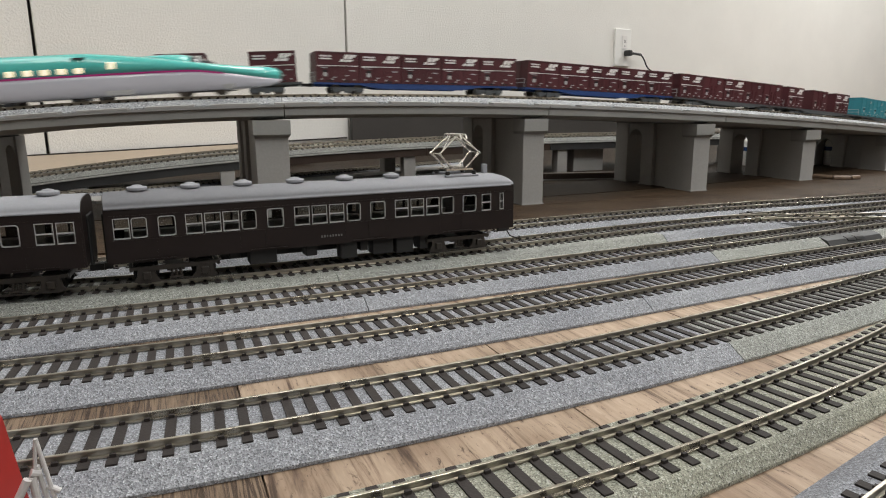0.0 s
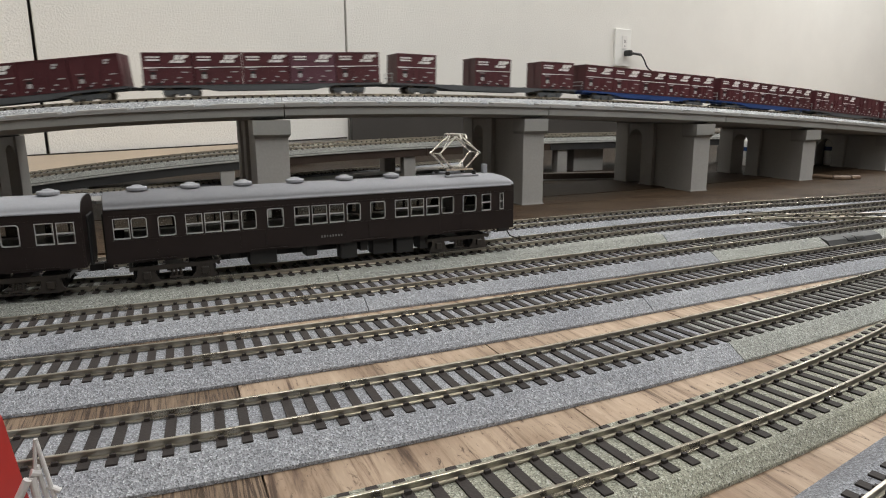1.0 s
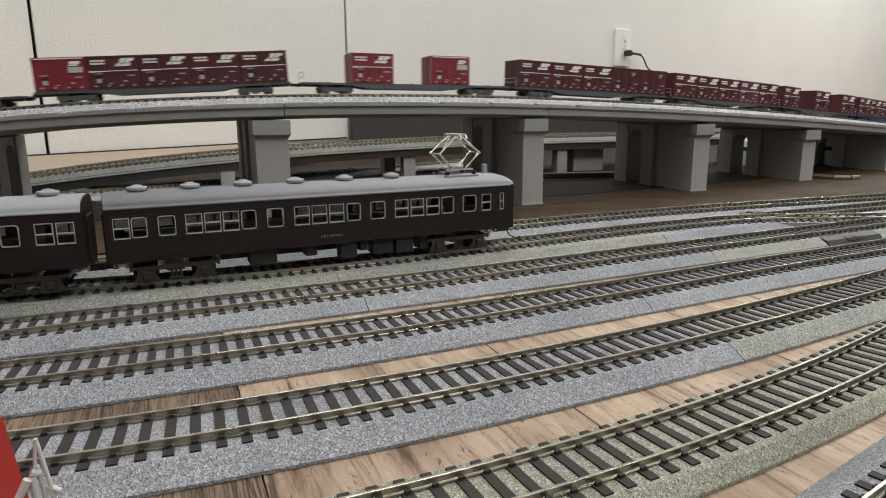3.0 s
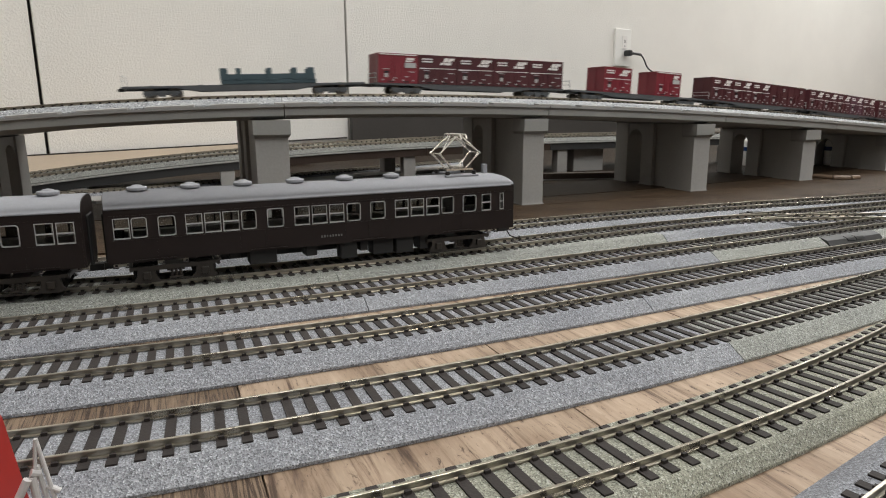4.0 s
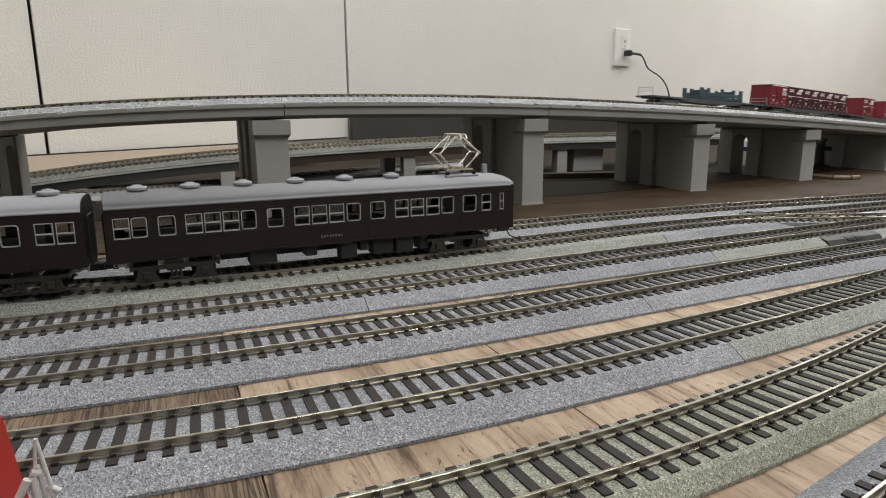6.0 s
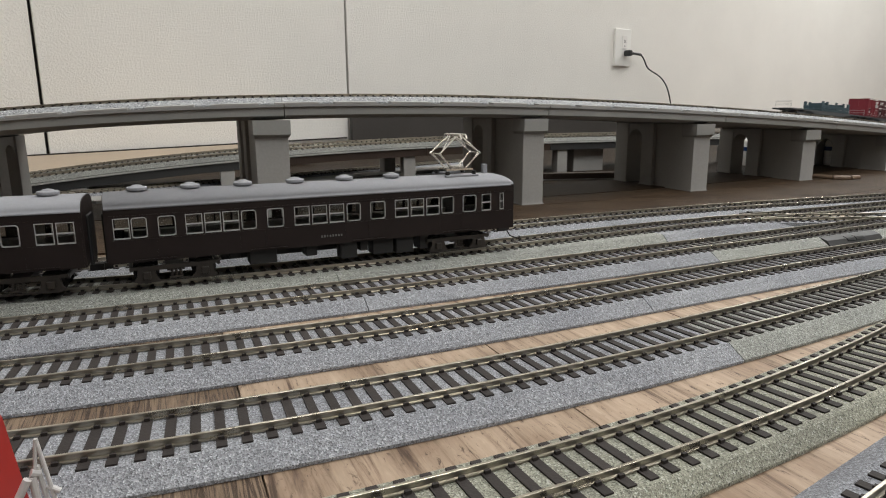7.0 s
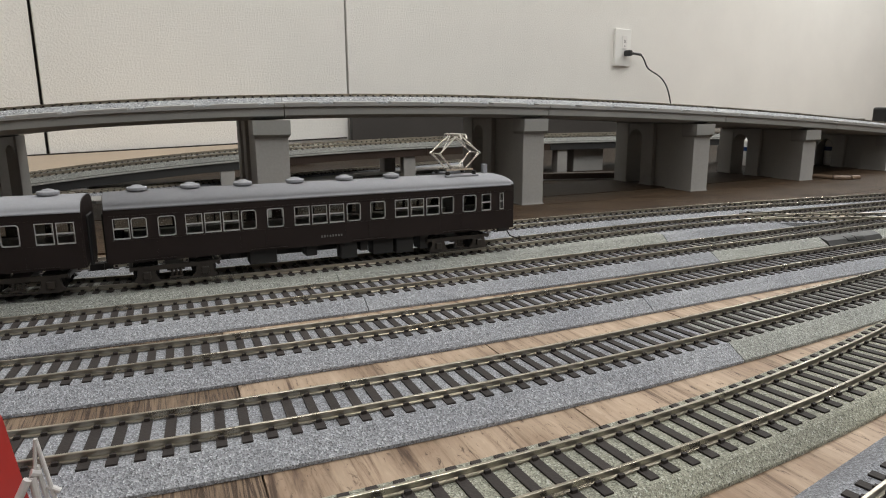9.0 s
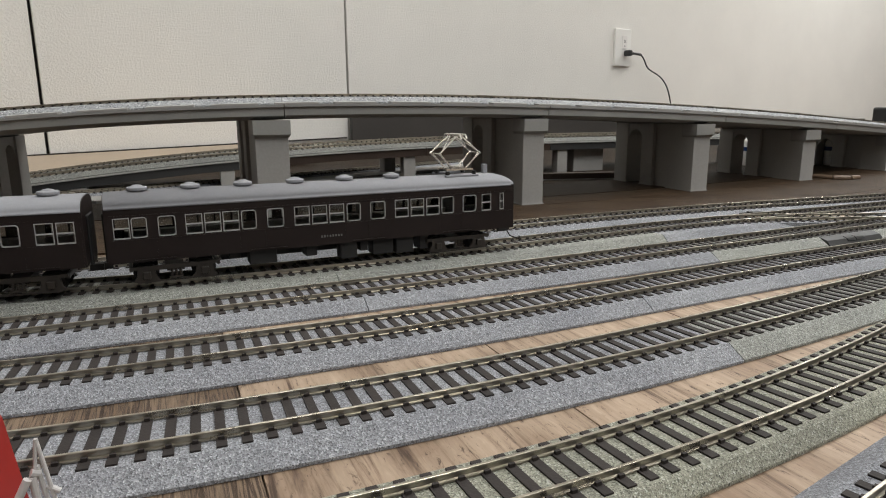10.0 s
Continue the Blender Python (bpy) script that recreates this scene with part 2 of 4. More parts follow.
def pierced(length, height, thick, holes, m):
    """A flat wall along x and z, thick in y, with rectangular holes through it (x0, z0, x1, z1)."""
    xs = sorted({0.0, length, *[h[0] for h in holes], *[h[2] for h in holes]})
    zs = sorted({0.0, height, *[h[1] for h in holes], *[h[3] for h in holes]})
    bm = bmesh.new()
    cache = {}

    def vert(i, k, y):
        key = (i, k, y)
        if key not in cache:
            cache[key] = bm.verts.new(m @ Vector((xs[i], y, zs[k])))
        return cache[key]

    def solid(i, k):
        if i < 0 or k < 0 or i >= len(xs) - 1 or k >= len(zs) - 1:
            return False
        cx, cz = (xs[i] + xs[i + 1]) / 2, (zs[k] + zs[k + 1]) / 2
        return not any(h[0] < cx < h[2] and h[1] < cz < h[3] for h in holes)

    for i in range(len(xs) - 1):
        for k in range(len(zs) - 1):
            if not solid(i, k):
                continue
            for y in (0.0, thick):
                bm.faces.new((vert(i, k, y), vert(i + 1, k, y), vert(i + 1, k + 1, y), vert(i, k + 1, y)))
            for di, dk, c0, c1 in ((-1, 0, (i, k), (i, k + 1)), (1, 0, (i + 1, k), (i + 1, k + 1)), (0, -1, (i, k), (i + 1, k)), (0, 1, (i, k + 1), (i + 1, k + 1))):
                if not solid(i + di, k + dk):
                    bm.faces.new((vert(*c0, 0.0), vert(*c1, 0.0), vert(*c1, thick), vert(*c0, thick)))
    return bm


def pieces(name, items, mat, parent, label="", bevel=0.0):
    """Boxes that are parts of their own."""
    return [part(name, boxes(it, bevel=bevel), mat, parent, label) for it in items]


def empty(name, m=None):
    ob = new(name)
    ob.empty_display_size = 0.01
    if m is not None:
        ob.matrix_world = m
    return ob


# ---- lines in the plan: a cubic between x0 and x1, straight beyond ----
class Line:
    def __init__(self, coef, x0, x1, zcoef=None, start=-3.0, end=4.0, shift=0.0):
        self.c, self.x0, self.x1, self.zc = coef, x0, x1, zcoef
        n = 4000
        xs = np.linspace(start, end, n)
        ys, ms = self.y(xs)
        nrm = np.stack([-ms, np.ones(n)], 1) / np.sqrt(1 + ms * ms)[:, None]
        self.p = np.stack([xs, ys], 1) + nrm * shift
        self.z = self.height(xs)
        seg = np.linalg.norm(np.diff(self.p, axis=0), axis=1)
        self.s = np.concatenate([[0], np.cumsum(seg)])
        self.s -= np.interp(0.0, xs, self.s)
        self.xs = xs

    def y(self, x):
        xc = np.clip(x, self.x0, self.x1)
        m = np.polyval(np.polyder(self.c), xc)
        return np.polyval(self.c, xc) + m * (x - xc), m

    def height(self, x):
        if self.zc is None:
            return np.full_like(x, ZR)
        xc = np.clip(x, self.x0, self.x1)
        return np.polyval(self.zc, xc)

    def at(self, s):
        """Point, heading (radians) and slope at arc length s."""
        q = [np.array([np.interp(s + d, self.s, self.p[:, 0]), np.interp(s + d, self.s, self.p[:, 1]), np.interp(s + d, self.s, self.z)]) for d in (-0.004, 0.0, 0.004)]
        d = q[2] - q[0]
        return Vector(q[1]), math.atan2(d[1], d[0])

    def s_of_x(self, x):
        return float(np.interp(x, self.xs, self.s))

    def stations(self, s0, s1, step):
        n = max(2, int(round((s1 - s0) / step)) + 1)
        return [self.at(s) for s in np.linspace(s0, s1, n)]


def sweep(stations, profile, closed=True, caps=True):
    """Sweep (v, z) points across the line; v is positive away from the viewer."""
    rings = []
    for p, a in stations:
        n = Vector((-math.sin(a), math.cos(a), 0))
        rings.append([p + n * v + Vector((0, 0, z)) for v, z in profile])
    return loft(rings, closed, caps)


RAIL_H = 0.0023


def rail_profile(off):
    h, w, f = RAIL_H, 0.00044, 0.0008
    return [(off - f, -h), (off + f, -h), (off + f, -h + 0.0004), (off + 0.00022, -h + 0.0006), (off + 0.00022, -0.0007), (off + w, -0.0005), (off + w, -0.0001),
            (off + w - 0.00006, -0.00004), (off + w - 0.00016, 0), (off - w + 0.00016, 0), (off - w + 0.00006, -0.00004), (off - w, -0.0001), (off - w, -0.0005), (off - 0.00022, -0.0007), (off - 0.00022, -h + 0.0006), (off - f, -h + 0.0004)]


def tie_mesh(length, width, mat):
    """One sleeper with two rail chairs a side."""
    bm = bmesh.new()
    box(bm, 0, 0, -0.0009, width, length, 0.0018)
    for side in (-1, 1):
        for off in (-0.00125, 0.00125):
            box(bm, 0, side * (length - 0.0108 + 0.0008) / 2 + off, 0.0004, width * 0.55, 0.0009, 0.0010)
    me = bpy.data.meshes.new("tie")
    bm.to_mesh(me)
    bm.free()
    me.materials.append(mat)
    return me


def railway_track(line, s0, s1, gauge, mats, label, tie_from=None, tie_to=None, pitch=0.0066, half_top=0.0145, half_base=0.0215, depth=None, joints=(), group="floor tracks", name="railway_track"):
    """Moulded roadbed in sections, two rails, and sleepers."""
    t = tagged(empty(name), label, "model railway track", group)
    cuts = [s0, *[j for j in joints if s0 < j < s1], s1]
    base = -(ZR if depth is None else depth)
    top = -RAIL_H - 0.0003
    prof = [(-half_base, base + 0.0002), (-half_base, base + 0.0012), (-half_top - 0.0012, top - 0.0006), (-half_top, top), (half_top, top), (half_top + 0.0012, top - 0.0006), (half_base, base + 0.0012), (half_base, base + 0.0002)]
    for i, (a, b) in enumerate(zip(cuts, cuts[1:])):
        part("roadbed", sweep(line.stations(a + 0.0002, b - 0.0002, 0.02), prof), mats[i % len(mats)], t)
    for side in (-1, 1):
        part("rail", sweep(line.stations(s0, s1, 0.015), rail_profile(side * (gauge / 2 + 0.0004))), RAIL, t, "nickel silver rail")
    for cut in cuts[1:-1]:
        for side in (-1, 1):
            off = side * (gauge / 2 + 0.0004)
            part("rail_joiner", sweep(line.stations(cut - 0.0042, cut + 0.0042, 0.004), [(off - 0.0011, -RAIL_H), (off + 0.0011, -RAIL_H), (off + 0.0010, -0.0012), (off - 0.0010, -0.0012)]), JOINER, t, "dull metal rail joiner")
    me = tie_mesh(gauge + 0.0108, 0.0027, TIE)
    a, b = (s0 if tie_from is None else tie_from), (s1 if tie_to is None else tie_to)
    count = int((b - a) / pitch)
    for i in range(count):
        p, h = line.at(a + (i + 0.5) * pitch)
        ob = new("tie", me)
        ob.parent = t
        ob.matrix_basis = Matrix.Translation((p.x, p.y, p.z - RAIL_H + 0.0002)) @ Matrix.Rotation(h, 4, "Z")
    return t


# ---- the room ----
WALL_A = math.atan(0.7)
WALL_M = Matrix.Translation((0.0, 1.6, 0.0)) @ Matrix.Rotation(WALL_A, 4, "Z")   # x runs along the wall, y into it


def flat_wall(name, m, x0, x1, z0, z1, thick, mat):
    bm = bmesh.new()
    box(bm, (x0 + x1) / 2, thick / 2, (z0 + z1) / 2, x1 - x0, thick, z1 - z0, m=m)
    return tagged(part(name, bm, mat), "", "", "", "structure")


def room():
    seams = [-0.826, -0.25]
    xs = [-1.05, *seams, 3.4, 6.0]
    wall = tagged(empty("wall_north", WALL_M), "off-white cloth-covered wall in panels with dark seams", "wall", "", "structure")
    for a, b in zip(xs, xs[1:]):
        bm = bmesh.new()
        box(bm, (a + b) / 2, 0.01, 0.5, b - a - 0.0052, 0.02, 2.5, bevel=0.0006)
        part("panel", bm, WALLMAT, wall)
    part("backing", boxes(((-1.05 + 6.0) / 2, 0.035, 0.5, 7.05, 0.03, 2.5)), SEAM, wall, "dark gap behind the wall panels")
    flat_wall("wall_east", WALL_M @ pose(6.0, 0, 0, 0, 0, -90), 0, 6, -0.75, CEIL, 0.05, WALLMAT)
    flat_wall("wall_return", WALL_M @ pose(-1.05, 0, 0, 0, 0, 90), 0.05, 2.6, -0.75, CEIL, 0.05, WALLMAT)
    flat_wall("wall_alcove", WALL_M @ pose(0, 2.6, 0), -4.6, -1.1, -0.75, CEIL, 0.05, WALLMAT)
    flat_wall("wall_west", WALL_M @ pose(-4.6, 0, 0, 0, 0, 90), -6, 2.6, -0.75, CEIL, 0.05, WALLMAT)
    flat_wall("wall_south", WALL_M @ pose(0, -6.0, 0, 0, 0, 180), -6, 4.6, -0.75, CEIL, 0.05, WALLMAT)
    bm = bmesh.new()
    box(bm, 0.7, -1.7, CEIL + 0.03, 10.8, 8.9, 0.06, m=WALL_M)
    tagged(part("ceiling", bm, CEILMAT), "plain white ceiling", "ceiling", "", "structure")
    bm = bmesh.new()
    box(bm, 0.7, -1.7, -0.78, 10.8, 8.9, 0.06, m=WALL_M)
    tagged(part("floor", bm, CARPET), "grey carpet floor", "floor", "", "structure")


room()


def table():
    """The large baseboard, with boards of weathered wood laid across the tracks."""
    t = tagged(empty("table"), "baseboard covered with weathered wood planks", "table")
    bm = bmesh.new()
    box(bm, 1.0, -1.35, -0.0138, 6.4, 2.66, 0.025, m=WALL_M)
    part("tabletop", bm, BROWN_BOARD, t, "brown plywood top")
    bm = bmesh.new()
    box(bm, -3.2, 0.0, -0.0138, 1.98, 2.4, 0.025, m=WALL_M)
    part("tabletop", bm, BROWN_BOARD, t, "brown plywood top")
    for lx, ly in ((-2.0, -0.3), (4.0, -0.3), (-2.0, -2.4), (4.0, -2.4), (-4.1, -1.1), (-4.1, 1.1), (-2.3, 1.1)):
        bm = bmesh.new()
        box(bm, lx, ly, -0.39, 0.06, 0.06, 0.72, m=WALL_M)
        part("leg", bm, GIRDER_DARK, t)
    return t


TABLE = table()


def planks():
    """Thin boards, running away from the viewer, each its own piece."""
    rng = random.Random(11)
    ang = radians(113)
    m0 = Matrix.Translation((0.0, 0.10, -0.0006)) @ Matrix.Rotation(ang, 4, "Z")
    width, long = 0.092, 0.52
    bm = bmesh.new()
    box(bm, 0, 0, 0, long - 0.0006, width - 0.0005, 0.0012, bevel=0.0002)
    kinds = []
    for mat in (WOOD, WOOD_BROWN):
        me = bpy.data.meshes.new("plank")
        bm.to_mesh(me)
        me.materials.append(mat)
        kinds.append(me)
    bm.free()
    for row in range(-14, 8):
        start = -0.55 - rng.random() * 0.5
        for k in range(4):
            ob = new("plank", kinds[1 if row in (1, 2, -9) or (row == -4 and k > 1) else 0])
            ob.parent = TABLE
            ob.matrix_basis = m0 @ Matrix.Translation((start + k * long, row * width - 0.0223, 0))


# ---- floor tracks ----
LINES = {
    "A": Line([0.7945, 0.7248, 0.4487, 0.1247], -0.03, 0.19),
    "B": Line([-0.4452, 0.5473, 0.4468, 0.1874], -0.11, 0.24),
    "C": Line([-0.8184, 0.3053, 0.468, 0.2525], -0.15, 0.21),
    "D": Line([-0.1745, 0.109, 0.4608, 0.3161], -0.18, 0.33),
    "E": Line([-1.8383, 0.2277, 0.5222, 0.3776], -0.18, 0.18),
    "F": Line([1.7004, -1.1384, -0.0815, 0.5121, 0.4406], -0.22, 0.43),
    "Z": Line([0.0, 0.0, 0.71, 0.0502], 0.0, 0.2),
}


def floor_track(key, x0, x1, gauge, mats, label, joints=(), **kw):
    ln = LINES[key]
    return railway_track(ln, ln.s_of_x(x0), ln.s_of_x(x1), gauge, mats, label, joints=[ln.s_of_x(j) for j in joints], **kw)


floor_track("A", -0.10, 0.42, 0.0144, [BALLAST_OLIVE], "curved model track with greenish grey moulded ballast", half_top=0.0130, half_base=0.0170)
floor_track("B", -0.30, 0.60, 0.0168, [BALLAST, BALLAST_GREEN], "curved model track with blue-grey moulded ballast", joints=(0.096,), pitch=0.0062)
floor_track("C", -0.40, 0.75, 0.0172, [BALLAST], "curved model track with grey moulded ballast", joints=(0.083,), pitch=0.0059)
floor_track("D", -0.45, 0.85, 0.0172, [BALLAST, BALLAST, BALLAST_GREEN], "curved model track beside the parked train", joints=(-0.042, 0.152), pitch=0.0059)
floor_track("E", -0.50, 0.60, 0.0172, [BALLAST_GREEN, BALLAST_GREEN, BALLAST], "siding track under the parked brown train", joints=(-0.064, 0.139), half_top=0.021, half_base=0.0265, pitch=0.0059)
floor_track("F", -0.55, 0.95, 0.0172, [BALLAST], "model track beside the viaduct piers", joints=(0.3,), pitch=0.0059)
floor_track("Z", 0.06, 0.30, 0.0150, [BALLAST], "short end of blue-grey model track")

# ---- the viaduct ----
DECK_Y = [-0.077, 0.3033, 0.3995, 0.5957]
DECK_Z = [-0.03133, 0.08042, -0.10136, -0.01297, 0.10213]
NEAR = Line(DECK_Y, -0.45, 0.85, DECK_Z, shift=0.0085)
FAR = Line(DECK_Y, -0.45, 0.85, DECK_Z, shift=0.0635)
EDGE = Line(DECK_Y, -0.45, 0.85, DECK_Z, shift=0.0)
BED = 0.0085       # rail top above the deck's floor


def viaduct():
    v = tagged(empty("viaduct"), "grey double-track model railway viaduct on portal piers", "viaduct")
    cut_x = [-2.6, -2.0, -1.5, -1.0, -0.6, -0.37, -0.132, 0.089, 0.297, 0.485, 0.66, 0.9, 1.3, 1.8, 2.4, 3.2]
    cuts = [EDGE.s_of_x(x) for x in cut_x]
    prof = [(-0.0250, -BED), (-0.0250, -BED - 0.0018), (-0.0230, -BED - 0.0026), (-0.0230, -BED - 0.0085), (-0.016, -BED - 0.0115), (0.106, -BED - 0.0115), (0.1125, -BED - 0.0085), (0.1125, -BED - 0.0026), (0.1145, -BED - 0.0018), (0.1145, -BED)]
    for a, b in zip(cuts, cuts[1:]):
        part("girder", sweep(EDGE.stations(a + 0.0004, b - 0.0004, 0.02), prof), CONCRETE_SIDE, v)
    s = EDGE.s_of_x(-0.55)
    while s < EDGE.s_of_x(0.8):
        part("edge_pad", sweep(EDGE.stations(s, s + 0.034, 0.012), [(-0.0246, -BED + 0.0001), (-0.0246, -BED + 0.0014), (-0.0150, -BED + 0.0020), (-0.0150, -BED + 0.0001)]), CONCRETE, v)
        s += 0.0465
    return v, cuts


VIADUCT, CUTS = viaduct()
SA, SB = EDGE.s_of_x(-2.6), EDGE.s_of_x(3.2)
VA, VB = EDGE.s_of_x(-0.5), EDGE.s_of_x(0.8)
for ln in (NEAR, FAR):
    railway_track(ln, SA, SB, 0.0168, [BALLAST_DECK], "viaduct track with pale grey moulded ballast", tie_from=VA, tie_to=VB, half_top=0.0150, half_base=0.0215, depth=BED, joints=CUTS[1:-1], group="viaduct tracks")


def pier(s):
    """A portal pier: a deep front column with its cap, a narrow arched gap, and a rear column."""
    p, a = EDGE.at(s)
    turn = a + radians(6) if p.x < -0.25 else radians(23)
    t = tagged(empty("viaduct_pier", Matrix.Translation((p.x, p.y, 0)) @ Matrix.Rotation(turn, 4, "Z")), "grey portal pier with front and rear columns under the viaduct", "viaduct pier", "viaduct piers")
    top = p.z - BED - 0.0115
    w = 0.0262 if p.x < 0 else 0.0222
    columns = ((-0.0235, 0.0150), (0.0400, 0.0600), (0.0850, 0.1080))
    for y0, y1 in columns:
        part("column", boxes((0, (y0 + y1) / 2, top / 2 - 0.0002, w, y1 - y0, top - 0.0004), bevel=0.0005), CONCRETE, t)
        part("foot", boxes((0, (y0 + y1) / 2, 0.0006, w + 0.0016, y1 - y0 + 0.0018, 0.0030), bevel=0.0004), CONCRETE_SIDE, t)
    part("web", boxes((0, 0.0275, top / 2 - 0.0003, w - 0.008, 0.0248, top - 0.0006)), CONCRETE, t)
    cap = loft([[Vector((x * (w / 2 + g), y, z)) for x, y in ((-1, -0.0237 - o), (1, -0.0237 - o), (1, -0.006), (-1, -0.006))] for z, g, o in ((top - 0.0140, 0.0002, 0.0002), (top - 0.0115, 0.0014, 0.0040), (top - 0.0004, 0.0014, 0.0040))])
    part("cap", cap, CONCRETE_SIDE, t)
    arch = [(0.0725 - 0.0123 * math.cos(k / 8 * math.pi), top - 0.020 + 0.0125 * math.sin(k / 8 * math.pi)) for k in range(9)]
    prof = [(0.0602, top - 0.0008), *arch, (0.0848, top - 0.0008)]
    part("crossbeam", loft([[Vector((x, y, z)) for y, z in prof] for x in (-w * 0.44, w * 0.44)]), CONCRETE, t)
    return t


for x in (-2.3, -1.75, -1.25, -0.8, -0.367, -0.1445, 0.0750, 0.2680, 0.4390, 0.6250, 0.81, 1.1, 1.55, 2.1, 2.8):
    pier(EDGE.s_of_x(x))

# ---- wall fittings ----
def wall_outlet():
    t = tagged(empty("wall_outlet", WALL_M @ pose(0.634, -0.0005, 0.263)), "white wall outlet plate on the cloth wall", "wall outlet")
    part("plate", boxes((0, -0.004, 0, 0.066, 0.008, 0.103), bevel=0.0015), OUTLET_WHITE, t)
    part("socket", boxes((0.004, -0.0088, 0.014, 0.021, 0.0018, 0.036), bevel=0.0006), MARK, t)
    for dx in (-0.003, 0.003):
        part("slot", boxes((0.004 + dx, -0.0099, 0.017, 0.0014, 0.0008, 0.008)), BLACK, t, "dark socket slot")
    part("slot", boxes((0.004, -0.0099, 0.004, 0.003, 0.0008, 0.003)), BLACK, t, "dark earth slot")


def power_cord():
    t = tagged(empty("power_plug", WALL_M @ pose(0, 0, 0)), "black power plug with a hanging black cord", "power plug")
    bm = bmesh.new()
    box(bm, 0.643, -0.020, 0.247, 0.015, 0.022, 0.016, bevel=0.003)
    part("plug_body", bm, BLACK, t)
    bm = bmesh.new()
    tube(bm, (0.648, -0.026, 0.247), (0.690, -0.028, 0.244), 0.0036)
    part("strain_relief", bm, BLACK, t)
    c = bpy.data.curves.new("cord", "CURVE")
    c.dimensions, c.bevel_depth, c.bevel_resolution = "3D", 0.0021, 2
    sp = c.splines.new("NURBS")
    pts = [(0.688, -0.028, 0.244), (0.704, -0.028, 0.236), (0.716, -0.026, 0.214), (0.742, -0.024, 0.200), (0.785, -0.022, 0.190), (0.825, -0.020, 0.166), (0.85, -0.018, 0.130), (0.868, -0.016, 0.085), (0.878, -0.016, 0.036)]
    sp.points.add(len(pts) - 1)
    for q, p in zip(sp.points, pts):
        q.co = (*p, 1)
    sp.use_endpoint_u, sp.order_u = True, 4
    c.materials.append(BLACK)
    ob = new("cord_curve", c)
    me = bpy.data.meshes.new_from_object(ob.evaluated_get(bpy.context.evaluated_depsgraph_get()))
    bpy.data.objects.remove(ob)
    me.materials.clear()
    me.materials.append(BLACK)
    cord = new("cord", me)
    cord.parent = t


wall_outlet()
power_cord()


def ceiling_lamp(x, y):
    t = tagged(empty("ceiling_lamp", pose(x, y, CEIL, 0, 0, 115)), "flat white ceiling light panel", "ceiling light", "ceiling lights")
    part("frame", boxes((0, 0.155, -0.01, 1.26, 0.02, 0.02), (0, -0.155, -0.01, 1.26, 0.02, 0.02), (0.62, 0, -0.01, 0.02, 0.29, 0.02), (-0.62, 0, -0.01, 0.02, 0.29, 0.02)), CEILMAT, t)
    part("diffuser", boxes((0, 0, -0.004, 1.22, 0.29, 0.006)), LAMPGLOW, t)


for lx, ly, power in LAMPS:
    ceiling_lamp(lx, ly)

# ---- behind the viaduct ----
def rear_board():
    cs = [(-1.5, -0.36, 0.0005), (-0.46, -0.290, 0.0211), (-0.46, -0.004, 0.0258), (-1.5, -0.004, 0.0025)]
    bm = loft([[WALL_M @ Vector((x, y, z - d)) for x, y, z in cs] for d in (0.0, 0.006)])
    tagged(part("raised_board", bm, TAN_BOARD), "tan plywood board along the wall", "board")


def dark_screen():
    bm = bmesh.new()
    box(bm, 0.27, -0.018, 0.046, 1.05, 0.012, 0.092, bevel=0.001, m=WALL_M)
    box(bm, 1.5, -0.018, 0.034, 1.40, 0.012, 0.020, bevel=0.001, m=WALL_M)
    tagged(part("dark_screen", bm, DARK_PANEL), "dark brown low screen standing against the wall", "screen")
    # no real skirting: a sloped dark strip draws the shaded gap below the wall
    bm = loft([[WALL_M @ Vector((x, y, 0.0362 + 0.0224 * x + dz)) for y, dz in ((-0.009, -0.001), (-0.003, -0.001), (-0.003, 0.0022), (-0.009, 0.0022))] for x in (-1.5, -0.26)])
    tagged(part("baseboard", bm, SEAM), "dark strip for the shaded gap at the wall's foot", "baseboard", "", "structure")


def dark_board():
    flat = Line(DECK_Y, -0.45, 0.85, [0.0])
    rng = random.Random(5)
    # near-black planks: the viaduct's shade on the table is put into their colour
    dark = tagged(empty("dark_board"), "weathered planks under and behind the viaduct, coloured near-black for its shade", "board")
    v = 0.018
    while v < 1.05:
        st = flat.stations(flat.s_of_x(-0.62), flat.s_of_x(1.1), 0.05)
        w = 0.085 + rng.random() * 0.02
        part("plank", sweep(st, [(v, 0.0), (v, 0.0015), (v + w - 0.0007, 0.0015), (v + w - 0.0007, 0.0)]), WOOD_SHADED, dark)
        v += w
    # real brown planks, with the shade near the piers added to their colour
    brown = tagged(empty("brown_board"), "brown weathered planks in front of the piers, colour darkened for shade", "board")
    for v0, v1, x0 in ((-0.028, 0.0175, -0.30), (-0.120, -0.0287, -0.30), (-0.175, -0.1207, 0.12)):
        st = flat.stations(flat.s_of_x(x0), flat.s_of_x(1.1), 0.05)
        part("plank", sweep(st, [(v0, 0.0), (v0, 0.0012), (v1, 0.0012), (v1, 0.0)]), WOOD_BROWN_SHADED, brown)


rear_board()
dark_screen()
dark_board()

REAR_Z = [0.0767, -0.0711, 0.0184, 0.0511]
REAR = Line([0.0, 0.0, 0.39, 0.8755], -0.52, 0.30, REAR_Z)
REAR2 = Line([0.0, 0.0, 0.39, 0.8755], -0.52, 0.30, REAR_Z, shift=0.07)
LOW = Line([0.0, 0.0, 0.99, 1.055], -0.6, 0.5)


